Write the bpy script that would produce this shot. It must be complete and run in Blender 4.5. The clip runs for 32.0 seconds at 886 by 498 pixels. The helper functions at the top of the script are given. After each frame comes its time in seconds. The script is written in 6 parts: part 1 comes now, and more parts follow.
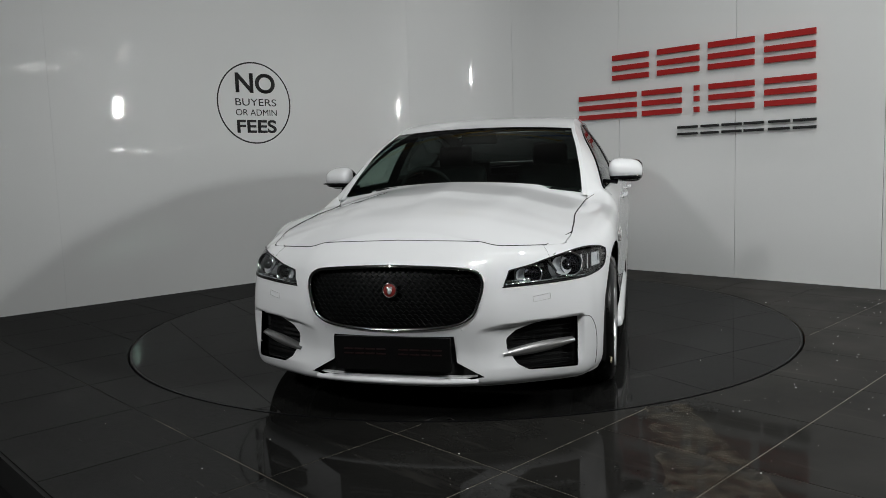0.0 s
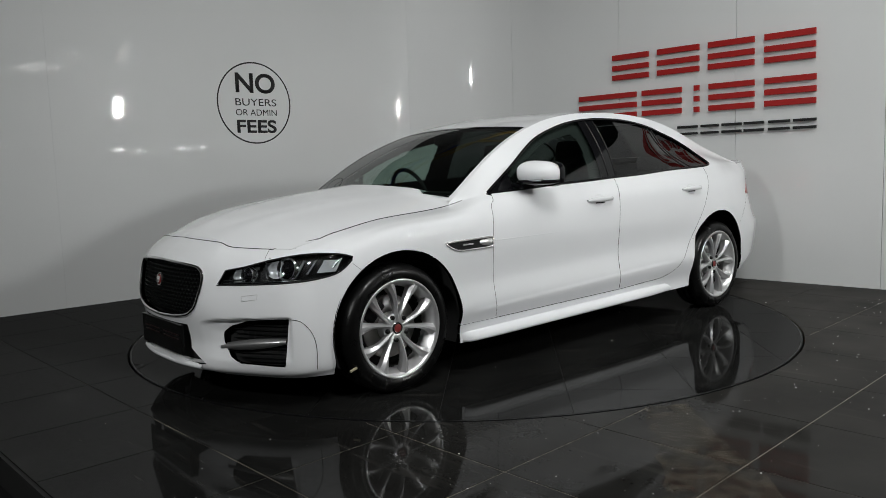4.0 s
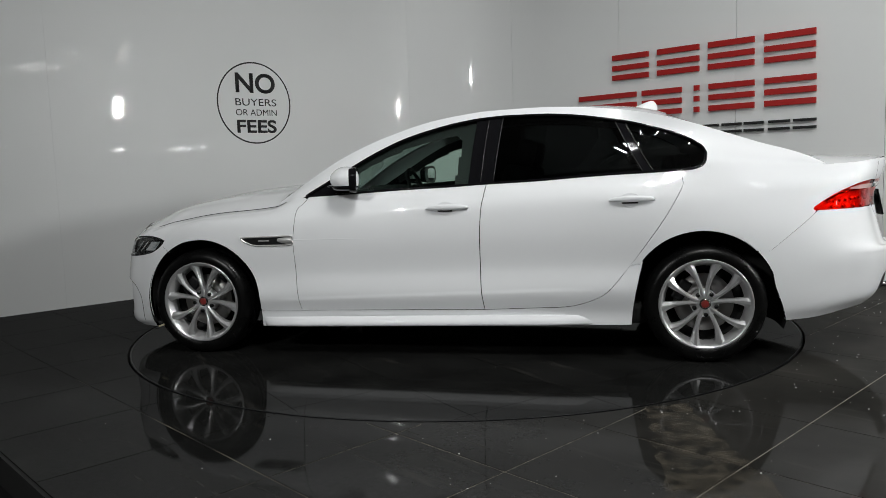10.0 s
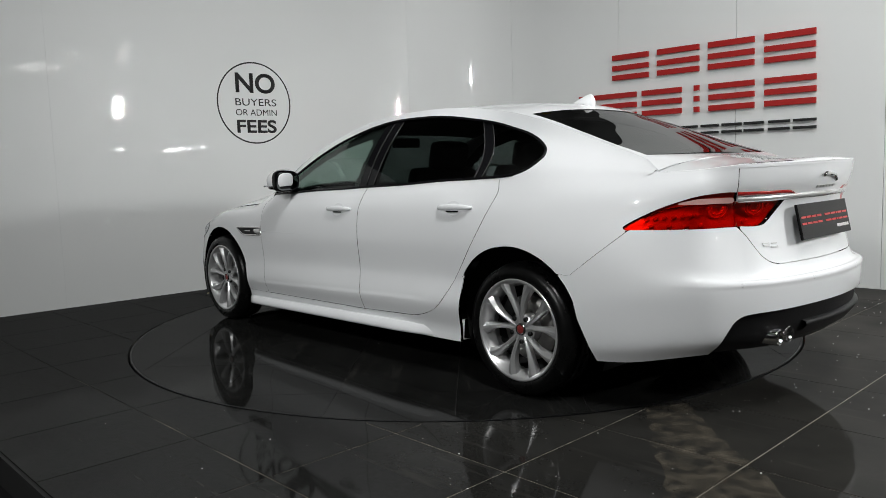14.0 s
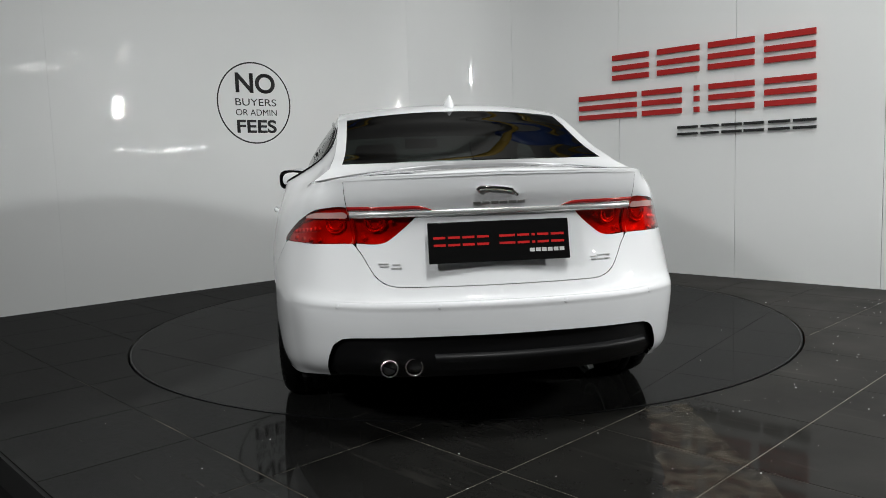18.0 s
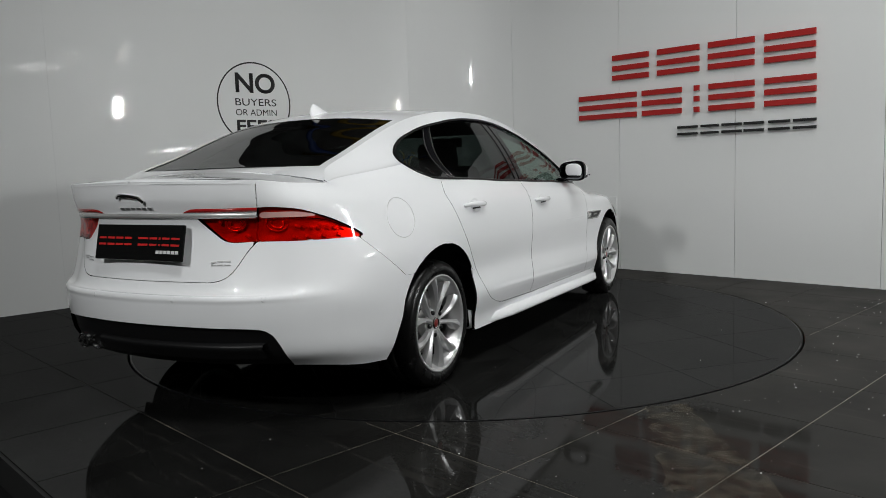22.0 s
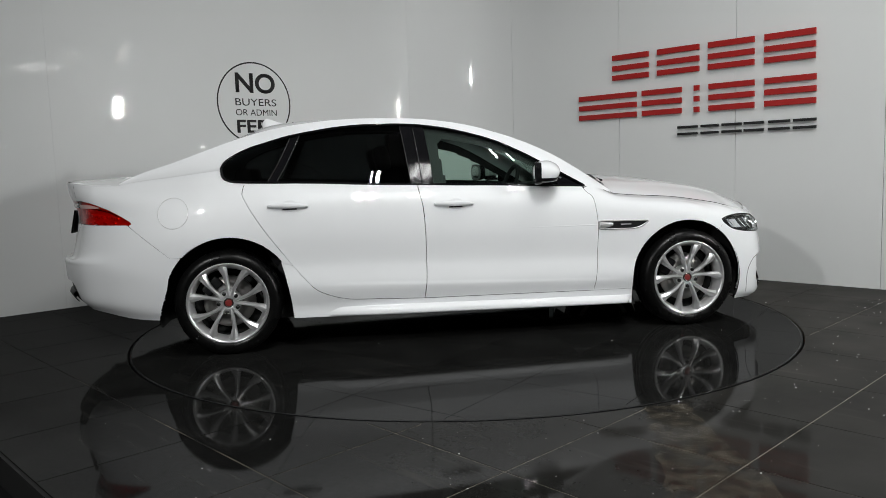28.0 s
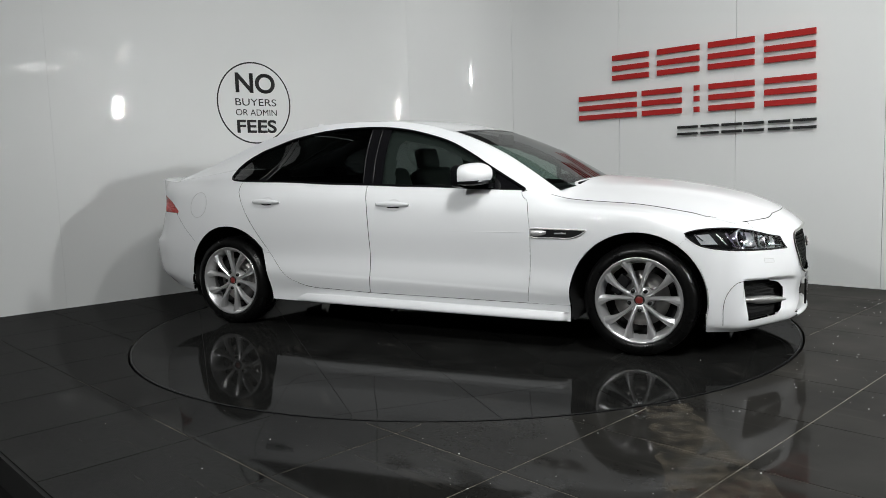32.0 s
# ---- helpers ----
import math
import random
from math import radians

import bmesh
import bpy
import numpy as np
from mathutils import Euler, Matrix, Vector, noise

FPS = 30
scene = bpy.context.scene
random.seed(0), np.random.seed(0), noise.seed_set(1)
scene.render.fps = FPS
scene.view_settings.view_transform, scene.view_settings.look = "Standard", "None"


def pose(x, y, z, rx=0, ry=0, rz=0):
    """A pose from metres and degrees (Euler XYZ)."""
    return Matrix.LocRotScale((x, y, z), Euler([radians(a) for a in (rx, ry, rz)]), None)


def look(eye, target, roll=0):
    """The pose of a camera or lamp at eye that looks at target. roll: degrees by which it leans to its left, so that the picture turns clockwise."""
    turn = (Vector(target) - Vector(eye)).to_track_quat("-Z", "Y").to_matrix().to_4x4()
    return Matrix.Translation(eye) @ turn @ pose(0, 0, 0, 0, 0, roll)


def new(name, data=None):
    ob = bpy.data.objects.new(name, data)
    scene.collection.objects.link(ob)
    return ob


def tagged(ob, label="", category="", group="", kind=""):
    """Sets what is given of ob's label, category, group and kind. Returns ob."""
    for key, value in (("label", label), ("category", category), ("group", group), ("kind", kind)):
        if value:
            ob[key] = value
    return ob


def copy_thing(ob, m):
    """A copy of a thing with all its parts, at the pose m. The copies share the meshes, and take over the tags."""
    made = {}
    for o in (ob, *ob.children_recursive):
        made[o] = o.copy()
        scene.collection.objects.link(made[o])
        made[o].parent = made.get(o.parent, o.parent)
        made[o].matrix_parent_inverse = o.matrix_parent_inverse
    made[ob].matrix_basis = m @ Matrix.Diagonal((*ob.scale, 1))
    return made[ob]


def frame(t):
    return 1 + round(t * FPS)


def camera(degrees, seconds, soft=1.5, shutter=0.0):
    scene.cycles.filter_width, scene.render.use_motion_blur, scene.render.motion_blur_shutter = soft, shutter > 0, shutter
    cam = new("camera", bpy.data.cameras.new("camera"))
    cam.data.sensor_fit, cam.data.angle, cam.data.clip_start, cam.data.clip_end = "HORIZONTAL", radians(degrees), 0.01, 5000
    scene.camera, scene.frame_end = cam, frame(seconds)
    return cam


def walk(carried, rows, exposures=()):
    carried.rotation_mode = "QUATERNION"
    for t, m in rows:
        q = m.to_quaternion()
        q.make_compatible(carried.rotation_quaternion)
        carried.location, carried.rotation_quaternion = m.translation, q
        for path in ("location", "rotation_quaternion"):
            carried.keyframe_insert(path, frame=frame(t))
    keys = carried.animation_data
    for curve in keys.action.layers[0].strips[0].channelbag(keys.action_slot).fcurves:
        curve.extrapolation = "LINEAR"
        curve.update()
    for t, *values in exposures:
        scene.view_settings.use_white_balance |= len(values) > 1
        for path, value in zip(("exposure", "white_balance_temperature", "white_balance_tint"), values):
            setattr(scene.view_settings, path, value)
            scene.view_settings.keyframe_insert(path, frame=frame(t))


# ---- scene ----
TABLE_SPEED_ROWS = [-103.53, -138.15, -173.14, -208.48, -243.95, -279.54, -314.96, -350.24, -385.26]  # heading, every 4 s
cam = camera(60.28, 32.0, soft=0.85)
CAM_POSE = Matrix.Translation((0.0, -5.472, 1.106)) @ Matrix.Rotation(radians(1.282), 4, "Z") @ \
    Matrix.Rotation(radians(90 - 6.18), 4, "X") @ Matrix.Rotation(radians(-1.847), 4, "Z")
walk(cam, [(0, CAM_POSE), (32.0, CAM_POSE)],
     [(0, -1.05), (1, -1.05), (3, -1.02), (6, -1.2), (7, -1.2), (9, -1.05), (12, -0.75), (14, -0.58), (17, -0.8), (18, -0.62), (19, -0.38), (20, -0.38), (22, -0.95), (24, -1.08), (28, -0.82), (32, -0.52)])

# ---- world and light ----
world = bpy.data.worlds.new("hall_air")
world.use_nodes = True
world.node_tree.nodes["Background"].inputs[0].default_value = (0.55, 0.58, 0.6, 1)
world.node_tree.nodes["Background"].inputs[1].default_value = 0.12
scene.world = world


def area_lamp(name, eye, target, size, size_y, watts, colour=(1.0, 0.98, 0.95), spread=180):
    data = bpy.data.lights.new(name, "AREA")
    data.shape, data.size, data.size_y, data.energy, data.color = "RECTANGLE", size, size_y, watts, colour
    data.spread = radians(spread)
    ob = new(name, data)
    ob.matrix_world = look(eye, target)
    return ob


# two flood lamps on the hall's sides light the platform; LED battens hang under the ceiling, one narrowed to favour the
# car: place, aim, watts, spread
FLOODS = [((4.9, -3.1, 2.45), (0.0, 0.4, 0.9), 175, 180), ((-2.9, -5.8, 3.2), (-0.3, 0.0, 0.8), 48, 90)]
for eye, aim, watts, spread in FLOODS:
    area_lamp("flood_light", eye, aim, 0.08, 0.34, watts, (0.985, 1.0, 0.99), spread)
BATTENS = [((4.3, -7.0, 6.2), (4.3, -6.25, 5.2), 12, 180), ((1.6, -4.7, 6.25), (1.6, -3.95, 5.25), 88, 180), ((0.9, -5.5, 6.25), (0.4, -0.6, 0.8), 88, 80),
           # the last, aimed up, is added to brighten the ceiling mirrored in the glass
           ((2.3, -1.7, 6.25), (2.3, -0.95, 5.25), 185, 180), ((0.3, 5.2, 4.9), (0.2, 5.5, 6.5), 32, 180)]
for eye, aim, watts, spread in BATTENS:
    for side in (-0.11, 0.11):      # twin tubes
        tube_light = area_lamp("batten_light", eye, aim, 0.05, 1.4, watts / 2, (0.985, 1.0, 0.99), spread)
        tube_light.matrix_world = tube_light.matrix_world @ Matrix.Translation((side, 0, 0))


# ---- materials ----
def material(name, colour, rough=0.5, metal=0.0, coat=0.0, bump=0.0, bump_scale=200.0, vary=0.0, vary_scale=4.0,
             rough_vary=0.0, emit=None, emit_strength=0.0, ior=1.45):
    m = bpy.data.materials.new(name)
    m.use_nodes = True
    nt = m.node_tree
    b = nt.nodes["Principled BSDF"]
    b.inputs["Base Color"].default_value = (*colour, 1)
    b.inputs["Roughness"].default_value = rough
    b.inputs["Metallic"].default_value = metal
    b.inputs["Coat Weight"].default_value = coat
    b.inputs["Coat Roughness"].default_value = 0.03
    b.inputs["IOR"].default_value = ior
    if emit:
        b.inputs["Emission Color"].default_value = (*emit, 1)
        b.inputs["Emission Strength"].default_value = emit_strength
    if vary or rough_vary or bump:
        tc = nt.nodes.new("ShaderNodeTexCoord")
    if vary or rough_vary:
        n1 = nt.nodes.new("ShaderNodeTexNoise")
        n1.inputs["Scale"].default_value, n1.inputs["Detail"].default_value = vary_scale, 6
        nt.links.new(tc.outputs["Object"], n1.inputs["Vector"])
        if vary:
            mix = nt.nodes.new("ShaderNodeMix")
            mix.data_type = "RGBA"
            mix.inputs["A"].default_value = (*[c * (1 - vary) for c in colour], 1)
            mix.inputs["B"].default_value = (*[min(1, c * (1 + vary)) for c in colour], 1)
            nt.links.new(n1.outputs["Fac"], mix.inputs["Factor"])
            nt.links.new(mix.outputs["Result"], b.inputs["Base Color"])
        if rough_vary:
            mr = nt.nodes.new("ShaderNodeMapRange")
            mr.inputs["From Min"].default_value, mr.inputs["From Max"].default_value = 0.3, 0.7
            mr.inputs["To Min"].default_value, mr.inputs["To Max"].default_value = max(0, rough - rough_vary), rough + rough_vary
            nt.links.new(n1.outputs["Fac"], mr.inputs["Value"])
            nt.links.new(mr.outputs["Result"], b.inputs["Roughness"])
    if bump:
        n2 = nt.nodes.new("ShaderNodeTexNoise")
        n2.inputs["Scale"].default_value, n2.inputs["Detail"].default_value = bump_scale, 3
        nt.links.new(tc.outputs["Object"], n2.inputs["Vector"])
        bp = nt.nodes.new("ShaderNodeBump")
        bp.inputs["Strength"].default_value, bp.inputs["Distance"].default_value = bump, 0.002
        nt.links.new(n2.outputs["Fac"], bp.inputs["Height"])
        nt.links.new(bp.outputs["Normal"], b.inputs["Normal"])
    return m


def glass_material(name, tint, rough=0.0, ior=1.45):
    m = bpy.data.materials.new(name)
    m.use_nodes = True
    nt = m.node_tree
    nt.nodes.remove(nt.nodes["Principled BSDF"])
    tr, gl, mx = nt.nodes.new("ShaderNodeBsdfTransparent"), nt.nodes.new("ShaderNodeBsdfGlossy"), nt.nodes.new("ShaderNodeMixShader")
    facing_in, power, fr = nt.nodes.new("ShaderNodeLayerWeight"), nt.nodes.new("ShaderNodeMath"), nt.nodes.new("ShaderNodeMath")
    facing_in.inputs["Blend"].default_value = 0.5
    power.operation, fr.operation = "POWER", "MULTIPLY_ADD"
    power.inputs[1].default_value = 5.0
    normal_share = ((ior - 1) / (ior + 1))**2 * 1.8
    fr.inputs[1].default_value, fr.inputs[2].default_value = 1 - normal_share, normal_share
    nt.links.new(facing_in.outputs["Facing"], power.inputs[0])
    nt.links.new(power.outputs[0], fr.inputs[0])
    tr.inputs["Color"].default_value = (*tint, 1)
    gl.inputs["Roughness"].default_value = rough
    nt.links.new(fr.outputs[0], mx.inputs[0])
    nt.links.new(tr.outputs[0], mx.inputs[1])
    nt.links.new(gl.outputs[0], mx.inputs[2])
    nt.links.new(mx.outputs[0], nt.nodes["Material Output"].inputs["Surface"])
    return m


def polished_tile(name, lit_dust=False):
    """Dark polished porcelain: a dark body under a thin, slightly uneven polish."""
    m = bpy.data.materials.new(name)
    m.use_nodes = True
    nt = m.node_tree
    nt.nodes.remove(nt.nodes["Principled BSDF"])
    body, gloss, mix = nt.nodes.new("ShaderNodeBsdfDiffuse"), nt.nodes.new("ShaderNodeBsdfGlossy"), nt.nodes.new("ShaderNodeMixShader")
    tc, info = nt.nodes.new("ShaderNodeTexCoord"), nt.nodes.new("ShaderNodeObjectInfo")
    cloud, grain = nt.nodes.new("ShaderNodeTexNoise"), nt.nodes.new("ShaderNodeTexNoise")
    shift = nt.nodes.new("ShaderNodeVectorMath")
    shift.operation = "MULTIPLY_ADD"
    shift.inputs[1].default_value = (1, 1, 1)
    nt.links.new(tc.outputs["Object"], shift.inputs[0])
    nt.links.new(info.outputs["Random"], shift.inputs[2])
    scuff, stretch, scuff_ramp, scuffed = nt.nodes.new("ShaderNodeTexNoise"), nt.nodes.new("ShaderNodeMapping"), nt.nodes.new("ShaderNodeMapRange"), nt.nodes.new("ShaderNodeMix")
    stretch.inputs["Scale"].default_value, stretch.inputs["Rotation"].default_value = (1.3, 11.0, 1.0), (0, 0, 0.6)
    scuff.inputs["Scale"].default_value, scuff.inputs["Detail"].default_value = 1.6, 8
    scuff_ramp.inputs["From Min"].default_value, scuff_ramp.inputs["From Max"].default_value = 0.60, 0.82
    scuff_ramp.inputs["To Max"].default_value = 0.28
    scuffed.data_type = "RGBA"
    scuffed.inputs["B"].default_value = (0.085, 0.08, 0.072, 1)
    nt.links.new(shift.outputs[0], stretch.inputs["Vector"])
    nt.links.new(stretch.outputs[0], scuff.inputs["Vector"])
    nt.links.new(scuff.outputs["Fac"], scuff_ramp.inputs["Value"])
    nt.links.new(scuff_ramp.outputs["Result"], scuffed.inputs["Factor"])
    nt.links.new(scuffed.outputs["Result"], body.inputs["Color"])
    for n, scale, detail in ((cloud, 3.0, 8), (grain, 60.0, 4)):
        n.inputs["Scale"].default_value, n.inputs["Detail"].default_value = scale, detail
        nt.links.new(shift.outputs[0], n.inputs["Vector"])
    ramp = nt.nodes.new("ShaderNodeValToRGB")
    ramp.color_ramp.elements[0].position, ramp.color_ramp.elements[0].color = 0.3, (0.0065, 0.0065, 0.0063, 1)
    ramp.color_ramp.elements[1].position, ramp.color_ramp.elements[1].color = 0.75, (0.014, 0.0142, 0.0136, 1)
    nt.links.new(cloud.outputs["Fac"], ramp.inputs["Fac"])
    if lit_dust:   # trodden dust, its colour leaned lighter towards +x for the bright wall's reflection there
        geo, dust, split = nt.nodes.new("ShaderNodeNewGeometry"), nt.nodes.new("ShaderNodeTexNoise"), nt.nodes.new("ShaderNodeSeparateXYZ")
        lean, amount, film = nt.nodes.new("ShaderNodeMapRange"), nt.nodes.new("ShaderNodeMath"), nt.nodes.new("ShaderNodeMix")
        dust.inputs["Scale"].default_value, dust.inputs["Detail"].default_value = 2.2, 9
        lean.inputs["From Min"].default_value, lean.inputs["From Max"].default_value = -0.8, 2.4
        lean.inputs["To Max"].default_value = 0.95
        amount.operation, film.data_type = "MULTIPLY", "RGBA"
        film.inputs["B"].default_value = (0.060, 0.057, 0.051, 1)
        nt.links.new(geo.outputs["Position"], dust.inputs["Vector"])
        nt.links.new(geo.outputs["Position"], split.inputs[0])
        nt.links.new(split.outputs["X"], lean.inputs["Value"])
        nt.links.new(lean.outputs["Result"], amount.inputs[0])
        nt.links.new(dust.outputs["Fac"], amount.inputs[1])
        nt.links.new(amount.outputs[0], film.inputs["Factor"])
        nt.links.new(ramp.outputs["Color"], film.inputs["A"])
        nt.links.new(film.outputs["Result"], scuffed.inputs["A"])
    else:
        nt.links.new(ramp.outputs["Color"], scuffed.inputs["A"])
    rough = nt.nodes.new("ShaderNodeMapRange")
    rough.inputs["To Min"].default_value, rough.inputs["To Max"].default_value = 0.025, 0.075
    nt.links.new(cloud.outputs["Fac"], rough.inputs["Value"])
    nt.links.new(rough.outputs["Result"], gloss.inputs["Roughness"])
    share = nt.nodes.new("ShaderNodeMapRange")
    share.inputs["To Min"].default_value, share.inputs["To Max"].default_value = 0.036, 0.060
    nt.links.new(grain.outputs["Fac"], share.inputs["Value"])
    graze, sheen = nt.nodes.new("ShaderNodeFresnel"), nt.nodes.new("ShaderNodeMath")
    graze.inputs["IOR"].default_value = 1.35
    sheen.operation, sheen.inputs[1].default_value = "MULTIPLY_ADD", 0.08 if lit_dust else 0.19
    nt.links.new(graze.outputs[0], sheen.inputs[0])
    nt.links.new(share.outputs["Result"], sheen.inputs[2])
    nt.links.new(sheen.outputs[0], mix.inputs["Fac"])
    nt.links.new(body.outputs[0], mix.inputs[1])
    nt.links.new(gloss.outputs[0], mix.inputs[2])
    nt.links.new(mix.outputs[0], nt.nodes["Material Output"].inputs["Surface"])
    return m


PAINT = material("white_paint", (0.83, 0.84, 0.855), 0.42, coat=1.0, vary=0.015, vary_scale=3)
WALL = material("gloss_wall", (0.74, 0.75, 0.745), 0.38, coat=0.9, vary=0.03, vary_scale=0.9, rough_vary=0.05)
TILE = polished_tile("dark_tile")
FLOORTILE = polished_tile("lit_dust_dark_tile", True)
TABLEGROUT = material("table_grout", (0.018, 0.0175, 0.0165), 0.8, vary=0.2, vary_scale=30)


def grout_material():
    """Pale grout, worn dark in patches, and darker towards the back left."""
    m = material("grout", (0.2, 0.18, 0.15), 0.85)
    nt = m.node_tree
    geo, along, lean = nt.nodes.new("ShaderNodeNewGeometry"), nt.nodes.new("ShaderNodeVectorMath"), nt.nodes.new("ShaderNodeMapRange")
    along.operation, along.inputs[1].default_value = "DOT_PRODUCT", (1, -1.5, 0)
    patch, total, ramp_in, mix = nt.nodes.new("ShaderNodeTexNoise"), nt.nodes.new("ShaderNodeMath"), nt.nodes.new("ShaderNodeMapRange"), nt.nodes.new("ShaderNodeMix")
    patch.inputs["Scale"].default_value, patch.inputs["Detail"].default_value = 2.6, 6
    lean.inputs["From Min"].default_value, lean.inputs["From Max"].default_value = 0.8, 4.5
    lean.inputs["To Min"].default_value, lean.inputs["To Max"].default_value = -0.12, 0.22
    total.operation, mix.data_type = "ADD", "RGBA"
    ramp_in.inputs["From Min"].default_value, ramp_in.inputs["From Max"].default_value = 0.42, 0.70
    mix.inputs["A"].default_value, mix.inputs["B"].default_value = (0.022, 0.021, 0.019, 1), (0.27, 0.245, 0.20, 1)
    nt.links.new(geo.outputs["Position"], along.inputs[0])
    nt.links.new(geo.outputs["Position"], patch.inputs["Vector"])
    nt.links.new(along.outputs["Value"], lean.inputs["Value"])
    nt.links.new(lean.outputs["Result"], total.inputs[0])
    nt.links.new(patch.outputs["Fac"], total.inputs[1])
    nt.links.new(total.outputs[0], ramp_in.inputs["Value"])
    nt.links.new(ramp_in.outputs["Result"], mix.inputs["Factor"])
    nt.links.new(mix.outputs["Result"], nt.nodes["Principled BSDF"].inputs["Base Color"])
    return m


GROUT = grout_material()
DARK = material("dark_underbody", (0.012, 0.012, 0.012), 0.8)
BLACK = material("satin_black", (0.006, 0.006, 0.0065), 0.45, bump=0.1, bump_scale=600, ior=1.32)
GLOSSBLACK = material("gloss_black", (0.006, 0.006, 0.007), 0.08, ior=1.33)
RUBBER = material("rubber", (0.0035, 0.0035, 0.0035), 0.3, bump=0.12, bump_scale=300, rough_vary=0.08, vary_scale=12, ior=1.33)
ALLOY = material("alloy_silver", (0.74, 0.74, 0.745), 0.29, metal=0.78, vary=0.05, vary_scale=20)
CHROME = material("chrome", (0.78, 0.78, 0.78), 0.08, metal=1.0)
SATIN = material("satin_silver", (0.6, 0.6, 0.6), 0.3, metal=0.9)
RED = material("sign_red", (0.36, 0.012, 0.010), 0.45, vary=0.05)
INK = material("sign_black", (0.012, 0.012, 0.012), 0.5)
REDPLASTIC = material("lamp_red", (0.62, 0.012, 0.008), 0.12, coat=1.0)
TRIM = material("interior_trim", (0.02, 0.02, 0.021), 0.6, vary=0.2, vary_scale=15, bump=0.2, bump_scale=400)
HEADLINER = material("headliner", (0.05, 0.05, 0.05), 0.9)
STEEL = material("brake_steel", (0.35, 0.34, 0.33), 0.4, metal=1.0)
HALL = material("hall_paint", (0.13, 0.13, 0.13), 0.8, vary=0.1)
CEILING = material("ceiling_paint", (0.24, 0.24, 0.235), 0.8, vary=0.1)
HOSE = material("hose_yellow", (0.30, 0.20, 0.035), 0.5, vary=0.2)
BLUEHOSE = material("hose_blue", (0.03, 0.06, 0.20), 0.5, vary=0.2)
GLASS = glass_material("clear_glass", (0.70, 0.82, 0.76))
SCREEN = glass_material("screen_glass", (0.34, 0.42, 0.39))
PRIVACY = glass_material("privacy_glass", (0.085, 0.095, 0.095), ior=1.34)
REARGLASS = glass_material("rear_glass", (0.05, 0.056, 0.056), ior=1.56)
SEAL = material("glass_seal", (0.03, 0.03, 0.03), 0.25)
LENS = glass_material("lamp_lens", (0.92, 0.94, 0.95))

# ---- mesh helpers ----
def mesh_object(name, verts, faces, mat, parent=None, label="", normals=None, smooth=True):
    me = bpy.data.meshes.new(name)
    me.from_pydata([tuple(map(float, v)) for v in verts], [], [tuple(map(int, f)) for f in faces])
    me.materials.append(mat)
    if smooth:
        me.shade_smooth()
    if normals is not None:
        me.normals_split_custom_set_from_vertices([tuple(map(float, n)) for n in normals])
    ob = new(name, me)
    if parent is not None:
        ob.parent = parent
    return tagged(ob, label=label)


def part(name, bm, mat, parent=None, label="", smooth=False):
    me = bpy.data.meshes.new(name)
    bmesh.ops.recalc_face_normals(bm, faces=bm.faces)
    bm.to_mesh(me)
    bm.free()
    me.materials.append(mat)
    if smooth:
        me.shade_smooth()
    ob = new(name, me)
    if parent is not None:
        ob.parent = parent
    return tagged(ob, label=label)


def thing(name, m, label, category, group="", kind=""):
    ob = new(name)
    ob.empty_display_size = 0.2
    ob.matrix_world = m
    return tagged(ob, label, category, group, kind)


def box(bm, centre, size, bevel=0.0, m=None):
    made = bmesh.ops.create_cube(bm, size=1.0)["verts"]
    for v in made:
        v.co = Vector((v.co.x * size[0], v.co.y * size[1], v.co.z * size[2]))
    if bevel:
        edges = list({e for v in made for e in v.link_edges})
        made = bmesh.ops.bevel(bm, geom=edges, offset=bevel, segments=2, affect="EDGES", profile=0.6)["verts"]
    for v in made:
        v.co = (m @ v.co if m else v.co) + Vector(centre)


def lathe(profile, n=48, axis="y"):
    """Rings of (radius, along) swept round the y axis."""
    verts, faces = [], []
    k = len(profile)
    for i in range(n):
        a = 2 * math.pi * i / n
        for r, y in profile:
            verts.append((r * math.cos(a), y, r * math.sin(a)))
    for i in range(n):
        for j in range(k - 1):
            a, b = i * k + j, ((i + 1) % n) * k + j
            faces.append((a, a + 1, b + 1, b))
    return verts, faces


def tube(points, radius, sides=8, closed=False, flat=1.0):
    """A round bar along points."""
    pts = [Vector(p) for p in points]
    verts, faces, n = [], [], len(points)
    up = Vector((0, 0, 1))
    for i, p in enumerate(pts):
        a = pts[(i - 1) % n] if closed or i else pts[0]
        b = pts[(i + 1) % n] if closed or i < n - 1 else pts[-1]
        t = (b - a).normalized()
        s = t.cross(up)
        s = s.normalized() if s.length > 1e-3 else Vector((0, 1, 0))
        u = s.cross(t)
        for j in range(sides):
            w = 2 * math.pi * j / sides
            verts.append(p + s * math.cos(w) * radius + u * math.sin(w) * radius * flat)
    for i in range(n if closed else n - 1):
        for j in range(sides):
            k = (i + 1) % n
            faces.append((i * sides + j, i * sides + (j + 1) % sides, k * sides + (j + 1) % sides, k * sides + j))
    if not closed:
        faces.append(tuple(range(sides))[::-1])
        faces.append(tuple((n - 1) * sides + j for j in range(sides)))
    return verts, faces


def grid_faces(nu, nv, flip=False):
    f = [(i * nv + j, (i + 1) * nv + j, (i + 1) * nv + j + 1, i * nv + j + 1) for i in range(nu - 1) for j in range(nv - 1)]
    return [q[::-1] for q in f] if flip else f


def mirrored(verts, faces):
    return [(v[0], -v[1], v[2]) for v in verts], [f[::-1] for f in faces]


